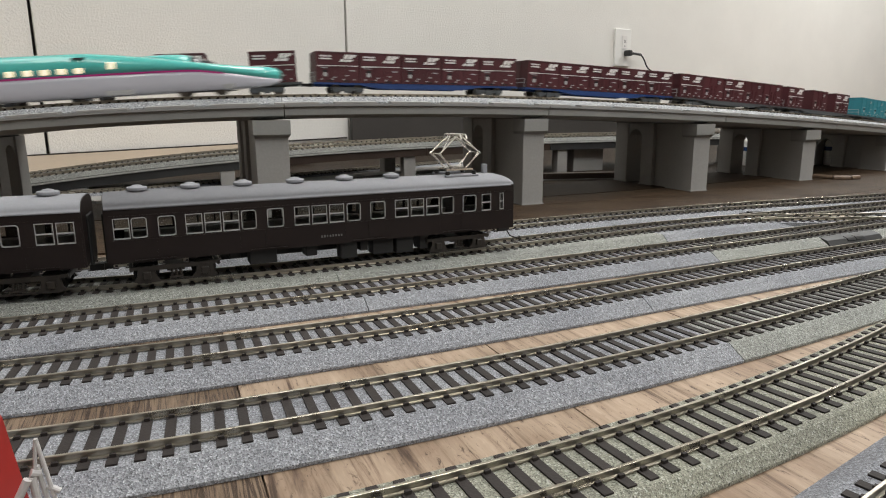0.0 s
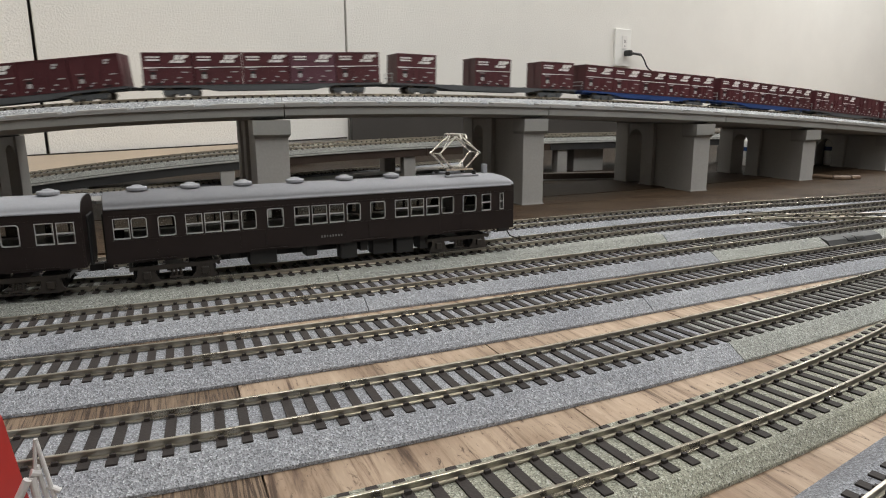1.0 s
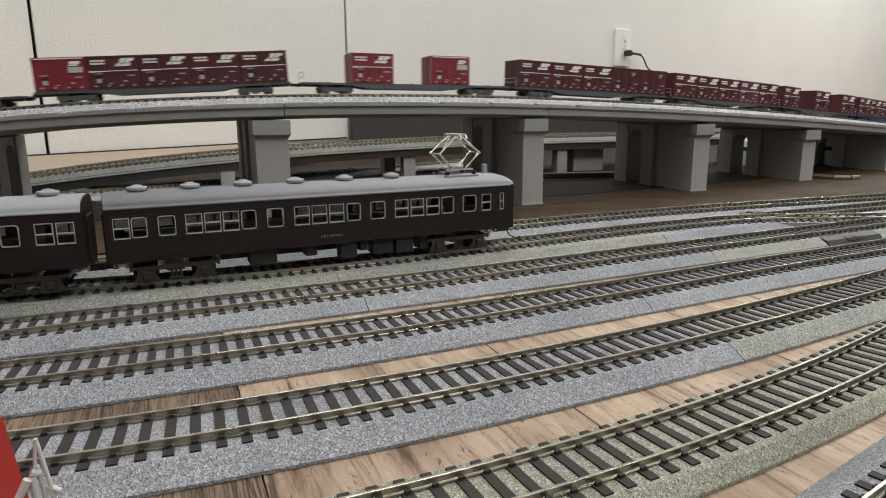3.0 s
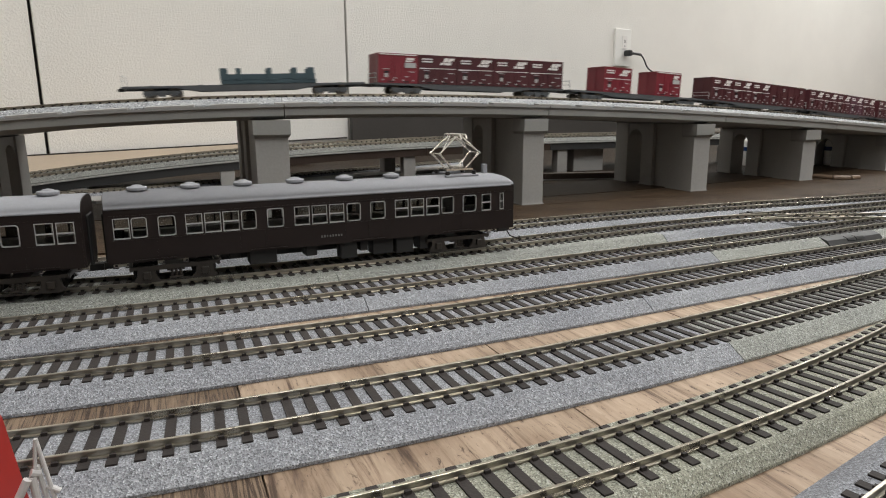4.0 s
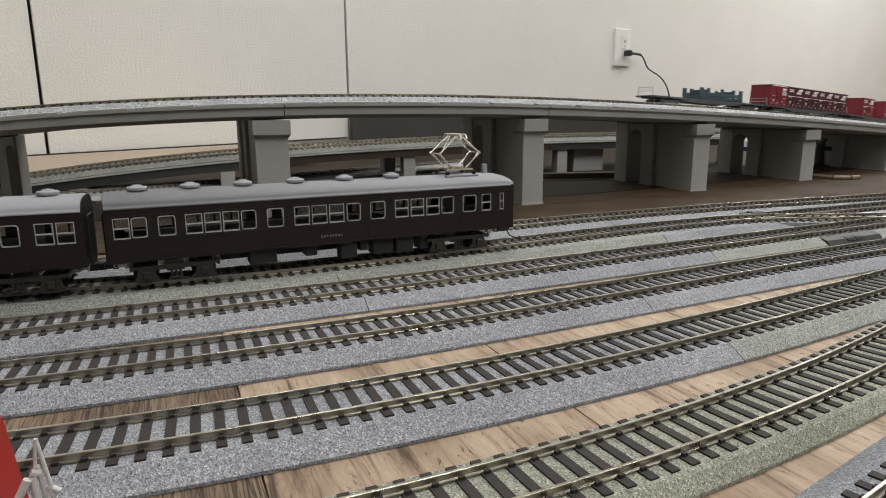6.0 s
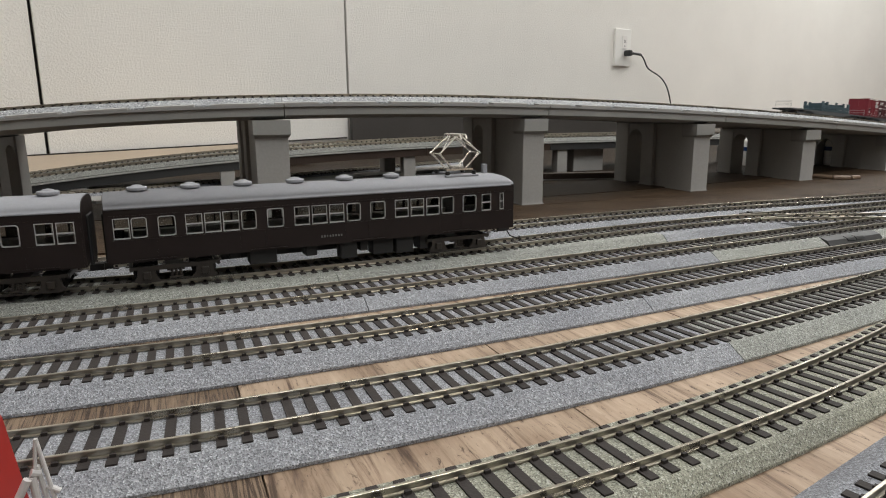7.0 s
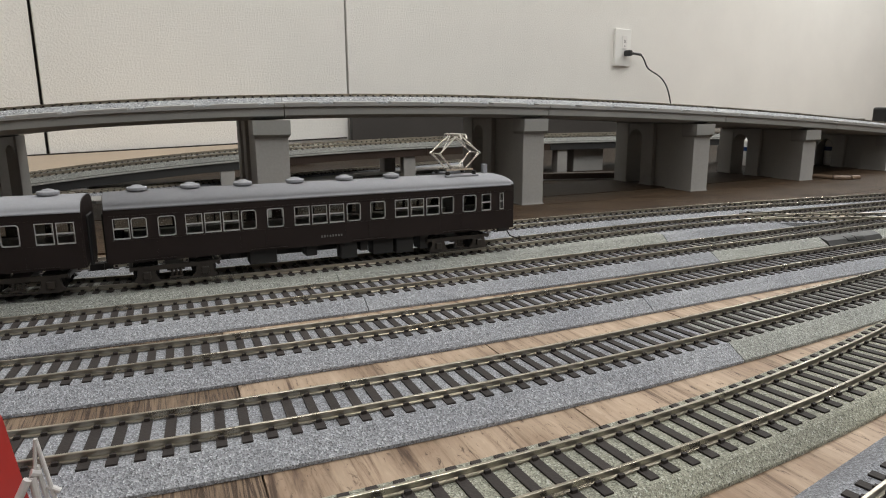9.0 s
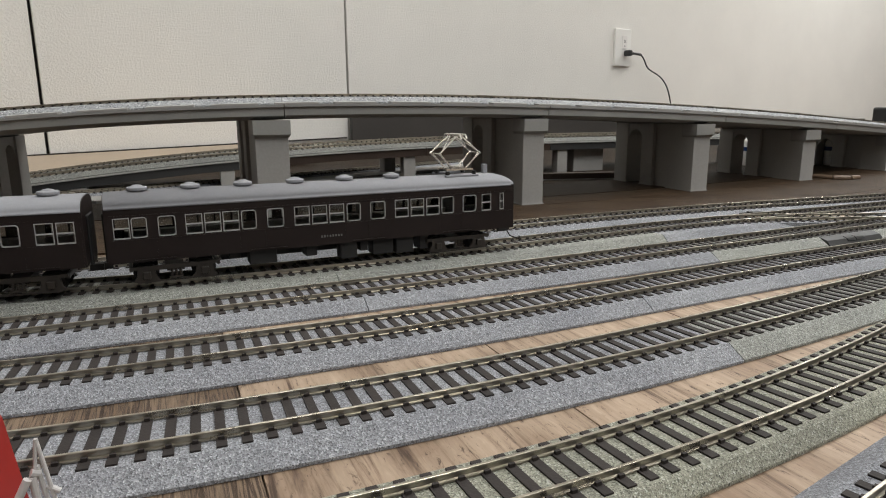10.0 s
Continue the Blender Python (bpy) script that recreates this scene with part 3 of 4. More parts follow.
def rear_viaduct():
    t = tagged(empty("low_viaduct"), "low double-track viaduct on dark girders along the wall", "viaduct")
    spans = [(-0.62, -0.50, GIRDER_DARK), (-0.50, -0.21, GIRDER_DARK), (-0.21, -0.03, GIRDER_BROWN), (-0.03, 0.14, GIRDER_BROWN), (0.14, 0.36, GIRDER_DARK), (0.36, 0.47, GIRDER_DARK)]
    for a, b, mt in spans:
        sa, sb = REAR.s_of_x(a) + 0.0006, REAR.s_of_x(b) - 0.0006
        part("ledge", sweep(REAR.stations(sa, sb, 0.03), [(-0.027, -0.0085), (-0.027, -0.0097), (0.097, -0.0097), (0.097, -0.0085)]), PALE_EDGE, t, "pale grey ledge")
        part("girder", sweep(REAR.stations(sa, sb, 0.03), [(-0.025, -0.0097), (-0.025, -0.019), (0.095, -0.019), (0.095, -0.0097)]), mt, t)
    for x in (-0.40, -0.257, -0.05, 0.160, 0.34, 0.45):
        p, a = REAR.at(REAR.s_of_x(x))
        m = Matrix.Translation((p.x, p.y, 0)) @ Matrix.Rotation(a, 4, "Z")
        for v in ((-0.017,) if x < -0.1 else (-0.015, 0.078)):
            bm = bmesh.new()
            h = max(0.004, p.z - 0.019)
            box(bm, 0, v, h / 2, 0.016, 0.015 if v < 0 else 0.026, h, bevel=0.0006, m=m)
            part("pier", bm, CONCRETE, t)
        if x > 0.1:
            bm = bmesh.new()
            box(bm, 0.052, 0.016, h / 2, 0.050, 0.050, h, bevel=0.0006, m=m)
            part("pier_wall", bm, CONCRETE, t)
    return t


rear_viaduct()
for ln in (REAR, REAR2):
    railway_track(ln, ln.s_of_x(-0.62), ln.s_of_x(0.47), 0.0168, [BALLAST_OLD], "ballasted track on the low viaduct", depth=0.0085, group="rear tracks")
railway_track(LOW, LOW.s_of_x(-0.6), LOW.s_of_x(0.08), 0.0168, [BALLAST], "ballasted track on the table behind the viaduct", group="rear tracks")


def slab(v0, v1, z, label):
    t = tagged(empty("concrete_slab"), label, "slab", "rear slabs")
    for a, b in ((-0.6, -0.385), (-0.385, -0.16), (-0.16, 0.05)):
        part("panel", sweep(LOW.stations(LOW.s_of_x(a) + 0.0005, LOW.s_of_x(b) - 0.0005, 0.05), [(v0, -ZR + 0.0003), (v0, z - ZR), (v1, z - ZR), (v1, -ZR + 0.0003)]), CONCRETE, t)


slab(-0.070, -0.030, 0.0045, "flat grey slab strip beside the rear track")


def spray_bottle(x, y, h, capmat):
    t = tagged(empty("bottle", pose(x, y, 0.0)), "small white plastic bottle with a pale cap", "bottle", "bottles behind the viaduct")
    rings = []
    for z, r in ((0, 0.0085), (0.002, 0.0095), (h * 0.62, 0.0095), (h * 0.70, 0.008), (h * 0.76, 0.0038), (h * 0.80, 0.0036)):
        rings.append([Vector((r * math.cos(k * math.pi / 8), r * math.sin(k * math.pi / 8), z)) for k in range(16)])
    part("body", loft(rings), OUTLET_WHITE, t, smooth=True)
    bm = bmesh.new()
    tube(bm, (0, 0, h * 0.40), (0, 0, h * 0.5), 0.0098, 16)
    part("band", bm, WAGON_BLUE, t, "blue label band")
    bm = bmesh.new()
    tube(bm, (0, 0, h * 0.79), (0, 0, h), 0.0055, 12)
    part("cap", bm, capmat, t)


spray_bottle(0.478, 1.02, 0.060, CLEARISH)
spray_bottle(0.53, 1.02, 0.055, CLEARISH)
spray_bottle(0.605, 1.02, 0.060, CLEARISH)


def black_case():
    t = tagged(empty("equipment_case", pose(0.985, 1.40, 0, 0, 0, 35)), "black equipment case standing behind the viaduct", "case")
    part("body", boxes((0.03, 0, 0.045, 0.16, 0.10, 0.089), bevel=0.004), BLACK, t)
    part("handle", boxes((0.01, -0.054, 0.083, 0.05, 0.006, 0.005), (-0.013, -0.052, 0.079, 0.004, 0.008, 0.008), (0.033, -0.052, 0.079, 0.004, 0.008, 0.008)), SILVER_PATCH, t, "grey handle")


black_case()


def crumpled_paper():
    rng = random.Random(8)
    bm = bmesh.new()
    bmesh.ops.create_icosphere(bm, subdivisions=3, radius=0.03)
    for v in bm.verts:
        v.co *= 0.75 + 0.5 * noise.noise(v.co * 90) + rng.uniform(-0.06, 0.06)
        v.co.z *= 0.55
    tagged(part("crumpled_paper", bm, OUTLET_WHITE, matrix=pose(1.01, 1.41, 0.103)), "crumpled white paper lying on the black case", "paper")


crumpled_paper()

# ---- switch gear among the floor tracks ----
def hermite(x0, y0, m0, x1, y1, m1):
    """Cubic coefficients through two points with given slopes."""
    a = np.array([[x ** 3, x ** 2, x, 1] for x in (x0, x1)] + [[3 * x ** 2, 2 * x, 1, 0] for x in (x0, x1)])
    return list(np.linalg.solve(a, np.array([y0, y1, m0, m1])))


def crossover(a, xa, b, xb, label):
    """A diverging track that leaves line a at xa and joins line b at xb."""
    (ya, ma), (yb, mb) = LINES[a].y(xa), LINES[b].y(xb)
    ln = Line(hermite(xa, ya, ma, xb, yb, mb), xa, xb)
    ln.z = ln.z + 0.0003
    railway_track(ln, ln.s_of_x(xa), ln.s_of_x(xb), 0.0172, [BALLAST], label, half_top=0.0135, half_base=0.0145, group="floor tracks", name="turnout_track")


crossover("E", 0.20, "D", 0.40, "diverging turnout track between two sidings")


def switch_machine(x, y, rz):
    t = tagged(empty("switch_machine", pose(x, y, 0.0042, 0, 0, rz)), "black switch lever housing beside the turnout", "switch machine", "switch machines")
    part("housing", boxes((0, 0, 0.001, 0.020, 0.0065, 0.0035), bevel=0.0006), BLACK, t)
    part("lever", boxes((-0.003, -0.001, 0.0032, 0.004, 0.003, 0.0012), bevel=0.0003), GIRDER_DARK, t)
    part("throw_bar", boxes((-0.016, 0, 0.0014, 0.014, 0.0018, 0.0012)), BLACK, t)


switch_machine(0.2594, 0.5000, 20)
switch_machine(0.2473, 0.5147, 20)
switch_machine(0.3384, 0.4971, 22)


def turnout_base():
    """Dark moulded side of a turnout base, in place of the ballast slope."""
    ln = LINES["D"]
    a, b = ln.s_of_x(0.240), ln.s_of_x(0.290)
    t = tagged(empty("rail_turnout"), "dark grey moulded turnout base between two tracks", "turnout")
    part("side_panel", sweep(ln.stations(a, b, 0.01), [(-0.0232, -ZR + 0.0003), (-0.0205, -0.0040), (-0.0146, -0.0024), (-0.0120, -0.0024), (-0.0120, -ZR + 0.0003)]), GIRDER_DARK, t)
    for c in (0.42, 0.58):
        s = a + (b - a) * c
        part("cover", sweep(ln.stations(s - 0.004, s + 0.004, 0.004), [(-0.0222, -0.0052), (-0.0208, -0.0036), (-0.0180, -0.0030), (-0.0180, -0.0052)]), SOOT, t, "small dark cover")


turnout_base()


def batten():
    m = Matrix.Translation((0.165, 0.822, 0.0015)) @ Matrix.Rotation(radians(8), 4, "Z")
    t = tagged(empty("wooden_batten", m), "reddish brown wooden batten lying under the viaduct", "batten")
    part("bar", boxes((0, 0, 0.0045, 0.17, 0.012, 0.009), bevel=0.0006), GIRDER_BROWN, t)
    part("edge_strip", boxes((0, -0.0068, 0.0010, 0.17, 0.0012, 0.0018)), PALE_EDGE, t, "pale lower edge")


batten()


def cable_loop():
    bm = bmesh.new()
    pts = [Vector((0.470, 0.835, 0.0032)), Vector((0.488, 0.812, 0.0032)), Vector((0.506, 0.806, 0.0032)), Vector((0.520, 0.812, 0.0032))]
    for a, b in zip(pts, pts[1:]):
        tube(bm, a, b, 0.0030, 10)
    tagged(part("cable_duct", bm, BROWN_BOARD), "brownish bent plastic duct lying behind the piers", "duct")


cable_loop()

# ---- the brown electric train ----
CAR_L, CAR_W = 0.2141, 0.0325
WIN_DOUBLE = [(0.0025, 0.0094), (0.0333, 0.0409), (0.0418, 0.0493), (0.0502, 0.0578), (0.0848, 0.0926), (0.0938, 0.1017), (0.1029, 0.1108), (0.1393, 0.1471), (0.1485, 0.1564), (0.1579, 0.1658), (0.1928, 0.1988)]
WIN_DOOR = [(0.0100, 0.0167), (0.0213, 0.0290), (0.0588, 0.0660), (0.0712, 0.0795), (0.1122, 0.1198), (0.1252, 0.1337), (0.1671, 0.1748), (0.1804, 0.1891)]
SLIT = (0.2047, 0.2073)
BODY0, BODY1 = 0.0119, 0.0375       # sill and gutter above the rail top
WZ0, WZ1 = 0.0115, 0.0210           # window opening above the sill
ROOF_H = 0.0054                     # crown of the roof above the gutter


def bogie(parent, x, label=""):
    """Cast side frames with flared axle guards, coil springs, spring plank and wheels."""
    b = part("bogie", boxes((x, 0, 0.0070, 0.008, 0.024, 0.0026), (x - 0.0195, 0, 0.0078, 0.0014, 0.026, 0.0020), (x + 0.0195, 0, 0.0078, 0.0014, 0.026, 0.0020)), BOGIE, parent, label)
    for sy in (-1, 1):
        y = sy * 0.0135
        beam = [(-0.0200, 0.0092), (0.0200, 0.0092), (0.0200, 0.0078), (0.0085, 0.0070), (-0.0085, 0.0070), (-0.0200, 0.0078)]
        side = part("side_frame", loft([[Vector((x + px, y + d, pz)) for px, pz in beam] for d in (-0.0009, 0.0009)]), BOGIE, b)
        for dx in (-0.0130, 0.0130):
            guard = [(-0.0034, 0.0086), (0.0034, 0.0086), (0.0044, 0.0040), (0.0058, 0.0022), (0.0036, 0.0012), (-0.0036, 0.0012), (-0.0058, 0.0022), (-0.0044, 0.0040)]
            part("axle_guard", loft([[Vector((x + dx + px, y + d, pz)) for px, pz in guard] for d in (-0.0008, 0.0008)]), BOGIE, side)
            part("axle_box", boxes((x + dx, y + sy * 0.0012, 0.0048, 0.0036, 0.0018, 0.0036), bevel=0.0005), BOGIE, side)
        part("stay", boxes((x, y, 0.0016, 0.0200, 0.0010, 0.0008)), BOGIE, side)
        part("spring_plank", boxes((x, y, 0.0030, 0.0062, 0.0020, 0.0010)), BOGIE, side)
        for dx in (-0.0019, 0.0, 0.0019):
            bm = bmesh.new()
            tube(bm, (x + dx, y, 0.0034), (x + dx, y, 0.0072), 0.0006, 8)
            for k in range(3):
                tube(bm, (x + dx, y, 0.0040 + k * 0.0010), (x + dx, y, 0.0044 + k * 0.0010), 0.0009, 8)
            part("coil_spring", bm, BOGIE, side)
    for dx in (-0.0130, 0.0130):
        for sy in (-1, 1):
            bm = bmesh.new()
            tube(bm, (x + dx, sy * 0.0075, 0.0050), (x + dx, sy * 0.0098, 0.0050), 0.0050, 20)
            tube(bm, (x + dx, sy * 0.0068, 0.0050), (x + dx, sy * 0.0076, 0.0050), 0.0058, 20)
            part("wheel", bm, SOOT, b)
    return b


def rounded_frame(x0, z0, x1, z1, y, wid, r, sy):
    """A window frame with rounded corners, seen from the side."""
    outer, inner = [], []
    for cx, cz, a0 in ((x1 - r, z1 - r, 0), (x0 + r, z1 - r, 90), (x0 + r, z0 + r, 180), (x1 - r, z0 + r, 270)):
        for k in range(5):
            a = radians(a0 + k * 22.5)
            outer.append((cx + r * math.cos(a), cz + r * math.sin(a)))
            ri = max(r - wid, 0.00005)
            inner.append((cx + ri * math.cos(a), cz + ri * math.sin(a)))
    rings = [[Vector((x, yy, z)) for x, z in ring] for yy, ring in ((y, outer), (y + sy * 0.0005, outer), (y + sy * 0.0005, inner), (y - sy * 0.001, inner))]
    return loft(rings, caps=False)


def electric_car(m, full=True, doubles=WIN_DOUBLE, doors=WIN_DOOR):
    t = tagged(empty("electric_railcar", m), "dark brown model electric railcar with grey roof, parked", "train car", "parked train")
    h = BODY1 - BODY0
    spans = doubles + doors + [SLIT]
    holes = [(a, WZ0 + (0.0012 if (a, b) == SLIT else 0), b, WZ1) for a, b in spans]
    for sy in (-1, 1):
        mm = Matrix.Translation((-CAR_L / 2, sy * CAR_W / 2 - (0 if sy < 0 else 0.001), BODY0))
        side = part("side_wall", pierced(CAR_L, h, 0.001, holes, mm), BROWN, t)
        yo = sy * CAR_W / 2
        pieces("pane", [((a + b) / 2 - CAR_L / 2, yo - sy * 0.0006, BODY0 + (WZ0 + WZ1) / 2, b - a, 0.0003, WZ1 - WZ0) for a, b in spans], GLASS, side, "clear window pane")
        if (sy > 0) == full:
            continue
        for a, b in doubles + [SLIT]:
            x0, x1 = a - CAR_L / 2, b - CAR_L / 2
            z0, z1 = BODY0 + WZ0, BODY0 + WZ1
            mid = z0 + (z1 - z0) * 0.50
            e = 0.00046
            part("window_frame", boxes(((x0 + x1) / 2, yo, z1 - e / 2 + 0.0001, x1 - x0, e, e * 0.8), ((x0 + x1) / 2, yo, z0 + e / 2 - 0.0001, x1 - x0, e, e * 1.3), (x0 + e / 3, yo, (z0 + z1) / 2, e * 0.7, e, z1 - z0), (x1 - e / 3, yo, (z0 + z1) / 2, e * 0.7, e, z1 - z0), ((x0 + x1) / 2, yo, mid, x1 - x0, e, e * 1.4)), FRAME, side, "pale metal sash frame")
        for a, b in doors:
            part("door_window_frame", rounded_frame(a - CAR_L / 2, BODY0 + WZ0, b - CAR_L / 2, BODY0 + WZ1, yo, 0.00036, 0.0014, sy), FRAME, side, "rounded pale door window frame")
            part("door_leaf", boxes(((a + b) / 2 - CAR_L / 2, yo - 0.0001, BODY0 + WZ0 - 0.0052, b - a + 0.002, 0.0003, 0.0080)), BROWN, side)
        for k in range(4):
            c = 0.0190 + k * 0.0527
            part("step_plate", boxes((c - CAR_L / 2, yo - 0.0001, BODY0 + 0.0010, 0.018, 0.0009, 0.0005)), BROWN, side)
        for z in (WZ0 - 0.0010, WZ1 + 0.0008):
            part("belt_rail", boxes((0, yo - 0.0001, BODY0 + z, CAR_L - 0.002, 0.0004, 0.0006)), BROWN, side)
        bm = bmesh.new()
        for k, wdt in enumerate((0.8, 1.0, 0.5, 1.0, 1.0, 0.9, 1.0, 1.0)):
            box(bm, 0.0985 + k * 0.0015 - CAR_L / 2, yo - 0.0001, BODY0 + 0.0046, 0.0008 * wdt, 0.0002, 0.0011)
        part("lettering", bm, NUMBER_GREY, side, "row of small pale number marks")
    # ends and roof
    top = BODY1
    arch = [(-CAR_W / 2 - 0.0005, top - 0.0006), (-CAR_W / 2 - 0.0005, top + 0.0002)]
    for k in range(25):
        f = math.pi - k / 24 * math.pi
        c, s = math.cos(f), math.sin(f)
        arch.append((math.copysign(abs(c) ** 0.8, c) * CAR_W / 2, top + 0.0003 + ROOF_H * max(s, 0) ** 0.75))
    arch += [(CAR_W / 2 + 0.0005, top + 0.0002), (CAR_W / 2 + 0.0005, top - 0.0006)]
    rings = []
    for k in range(7):
        f = k / 6
        sc = 0.30 + 0.70 * math.sin(f * math.pi / 2) ** 0.8
        rings.append([Vector((CAR_L / 2 + 0.0008 - 0.011 * (1 - math.cos(f * math.pi / 2)), y * (0.86 + 0.14 * sc), top - 0.0006 + (z - top + 0.0006) * sc)) for y, z in arch])
    rings.append([Vector((-CAR_L / 2 - 0.0006, y, z)) for y, z in arch])
    part("roof", loft(rings), ROOFGREY, t, "light grey arched roof", smooth=True)
    ring = [(y, z) for y, z in arch]
    part("end_wall", loft([[Vector((x, y * 0.985, z)) for y, z in [(-CAR_W / 2, BODY0), *[(yy * 0.985, zz - 0.0004) for yy, zz in ring[1:-1]], (CAR_W / 2, BODY0)]] for x in (-CAR_L / 2 - 0.0009, -CAR_L / 2 + 0.0008)]), BROWN, t)
    part("end_wall", boxes((CAR_L / 2 - 0.0004, 0, (BODY0 + BODY1) / 2, 0.0012, CAR_W - 0.0004, BODY1 - BODY0)), BROWN, t)
    part("gangway", boxes((-CAR_L / 2 - 0.0014, 0, 0.0225, 0.0014, 0.0125, 0.0235), bevel=0.0006), SOOT, t, "dark folding gangway")
    part("floor_pan", boxes((0, 0, BODY0 + 0.0008, CAR_L - 0.002, CAR_W - 0.002, 0.0014)), SOOT, t)
    for y in (-0.011, 0.011):
        part("bench", boxes((0, y, BODY0 + 0.0062, CAR_L * 0.94, 0.006, 0.0092)), INTERIOR, t)
    part("inner_ceiling", boxes((0, 0, BODY1 - 0.0012, CAR_L - 0.003, CAR_W - 0.003, 0.0012)), INTERIOR, t)
    for u in (0.020, 0.072, 0.128, 0.182, 0.209):
        part("partition", boxes((u - CAR_L / 2, 0.002, BODY0 + 0.012, 0.0012, 0.026, 0.022)), INTERIOR, t)
    for u in (0.0140, 0.0378, 0.0630, 0.0895, 0.1164, 0.1437):
        r = [(0.0030, -0.0006), (0.0030, 0.0006), (0.0045, 0.0008), (0.0047, 0.0011), (0.0047, 0.0021), (0.0044, 0.0024), (0.0030, 0.0026), (0.0018, 0.0033), (0.0006, 0.0035)]
        part("ventilator", loft([[Vector((u - CAR_L / 2 + rr * math.cos(k * math.pi / 10), rr * math.sin(k * math.pi / 10), top + ROOF_H + z)) for k in range(20)] for rr, z in r]), ROOFGREY, t, "round grey roof ventilator")
    # running gear
    bogie(t, 0.0275 - CAR_L / 2)
    bogie(t, 0.1790 - CAR_L / 2)
    for a, b, z0, y in ((0.0620, 0.0755, 0.0048, -0.0095), (0.0905, 0.0965, 0.0062, -0.009), (0.1091, 0.1180, 0.0030, -0.010), (0.1200, 0.1243, 0.0062, -0.009), (0.1272, 0.1390, 0.0034, -0.009), (0.1405, 0.1505, 0.0030, -0.010), (0.1552, 0.1605, 0.0036, -0.008), (0.0530, 0.0580, 0.0080, -0.006)):
        part("equipment_box", boxes(((a + b) / 2 - CAR_L / 2, y, (z0 + BODY0) / 2, b - a, 0.009, BODY0 - z0), bevel=0.0004), SOOT, t)
    part("equipment_tray", boxes((0.10 - CAR_L / 2, 0.006, 0.0078, 0.10, 0.012, 0.004)), SOOT, t)
    part("coupler", boxes((CAR_L / 2 + 0.002, 0, 0.0085, 0.006, 0.003, 0.003), (-CAR_L / 2 - 0.0025, 0, 0.0085, 0.006, 0.003, 0.003)), SOOT, t)
    if not full:
        return t
    bm = bmesh.new()
    pts = [Vector((CAR_L / 2 - 0.001, -0.010, 0.0100)), Vector((CAR_L / 2 + 0.001, -0.011, 0.0060)), Vector((CAR_L / 2 + 0.006, -0.010, 0.0040)), Vector((CAR_L / 2 + 0.010, -0.008, 0.0042))]
    for a, b in zip(pts, pts[1:]):
        tube(bm, a, b, 0.0004)
    part("brake_hose", bm, SOOT, t)
    pantograph(t, 0.1838 - CAR_L / 2, top + ROOF_H + 0.0008)
    bm = bmesh.new()
    box(bm, 0.2037 - CAR_L / 2, 0.001, top + 0.0082, 0.0030, 0.0030, 0.0060, bevel=0.0005)
    part("roof_box", bm, ROOFGREY, t, "small grey roof antenna box")
    return t


def pantograph(t, x, z):
    """Bright diamond pantograph on its base frame."""
    p = part("pantograph", boxes((x, -0.0085, z - 0.0004, 0.021, 0.0022, 0.0012), (x, 0.0085, z + 0.0002, 0.021, 0.0022, 0.0012), bevel=0.0003), ROOFGREY, t, "bright metal diamond pantograph, raised")
    part("base_frame", boxes((x, -0.006, z + 0.0030, 0.017, 0.0009, 0.0010), (x, 0.006, z + 0.0030, 0.017, 0.0009, 0.0010), (x - 0.006, 0, z + 0.0030, 0.0009, 0.013, 0.0010), (x + 0.006, 0, z + 0.0030, 0.0009, 0.013, 0.0010), (x, 0, z + 0.0036, 0.006, 0.005, 0.0014)), STEEL, p)
    for sx in (-1, 1):
        for sy in (-1, 1):
            bm = bmesh.new()
            tube(bm, (x + sx * 0.0085, sy * 0.0075, z), (x + sx * 0.0085, sy * 0.0075, z + 0.0022), 0.0013, 10)
            tube(bm, (x + sx * 0.0085, sy * 0.0075, z + 0.0008), (x + sx * 0.0085, sy * 0.0075, z + 0.0013), 0.0017, 10)
            part("insulator", bm, SOOT, p)
    for sx in (-1, 1):
        for sy in (-1, 1):
            knee = (x + sx * 0.0128, sy * 0.0062, z + 0.0122)
            bm = bmesh.new()
            tube(bm, (x + sx * 0.0042, sy * 0.0050, z + 0.0034), knee, 0.00048, 6)
            bmesh.ops.create_icosphere(bm, subdivisions=1, radius=0.0009, matrix=Matrix.Translation(knee))
            part("lower_arm", bm, STEEL, p)
            bm = bmesh.new()
            tube(bm, knee, (x + sx * 0.0012, sy * 0.0052, z + 0.0222), 0.00042, 6)
            part("upper_arm", bm, STEEL, p)
            bm = bmesh.new()
            tube(bm, (x + sx * 0.0050, sy * 0.0040, z + 0.0034), (knee[0] - sx * 0.0008, knee[1] * 0.92, knee[2]), 0.0003, 6)
            part("spring_rod", bm, STEEL, p)
            bm = bmesh.new()
            tube(bm, (x + sx * 0.0112, sy * 0.006, z + 0.0137), (x + sx * 0.0012, -sy * 0.004, z + 0.0218), 0.00026, 6)
            part("brace", bm, STEEL, p)
        bm = bmesh.new()
        tube(bm, (x + sx * 0.0128, -0.0062, z + 0.0122), (x + sx * 0.0128, 0.0062, z + 0.0122), 0.0003, 6)
        part("cross_rod", bm, STEEL, p)
    bm = bmesh.new()
    for sx in (-1, 1):
        pts = [(x + sx * 0.0017, -0.0115, z + 0.0205), (x + sx * 0.0017, -0.0095, z + 0.0228), (x + sx * 0.0017, 0.0095, z + 0.0228), (x + sx * 0.0017, 0.0115, z + 0.0205)]
        for a, b in zip(pts, pts[1:]):
            tube(bm, a, b, 0.00055, 6)
    part("contact_shoe", bm, STEEL, p)


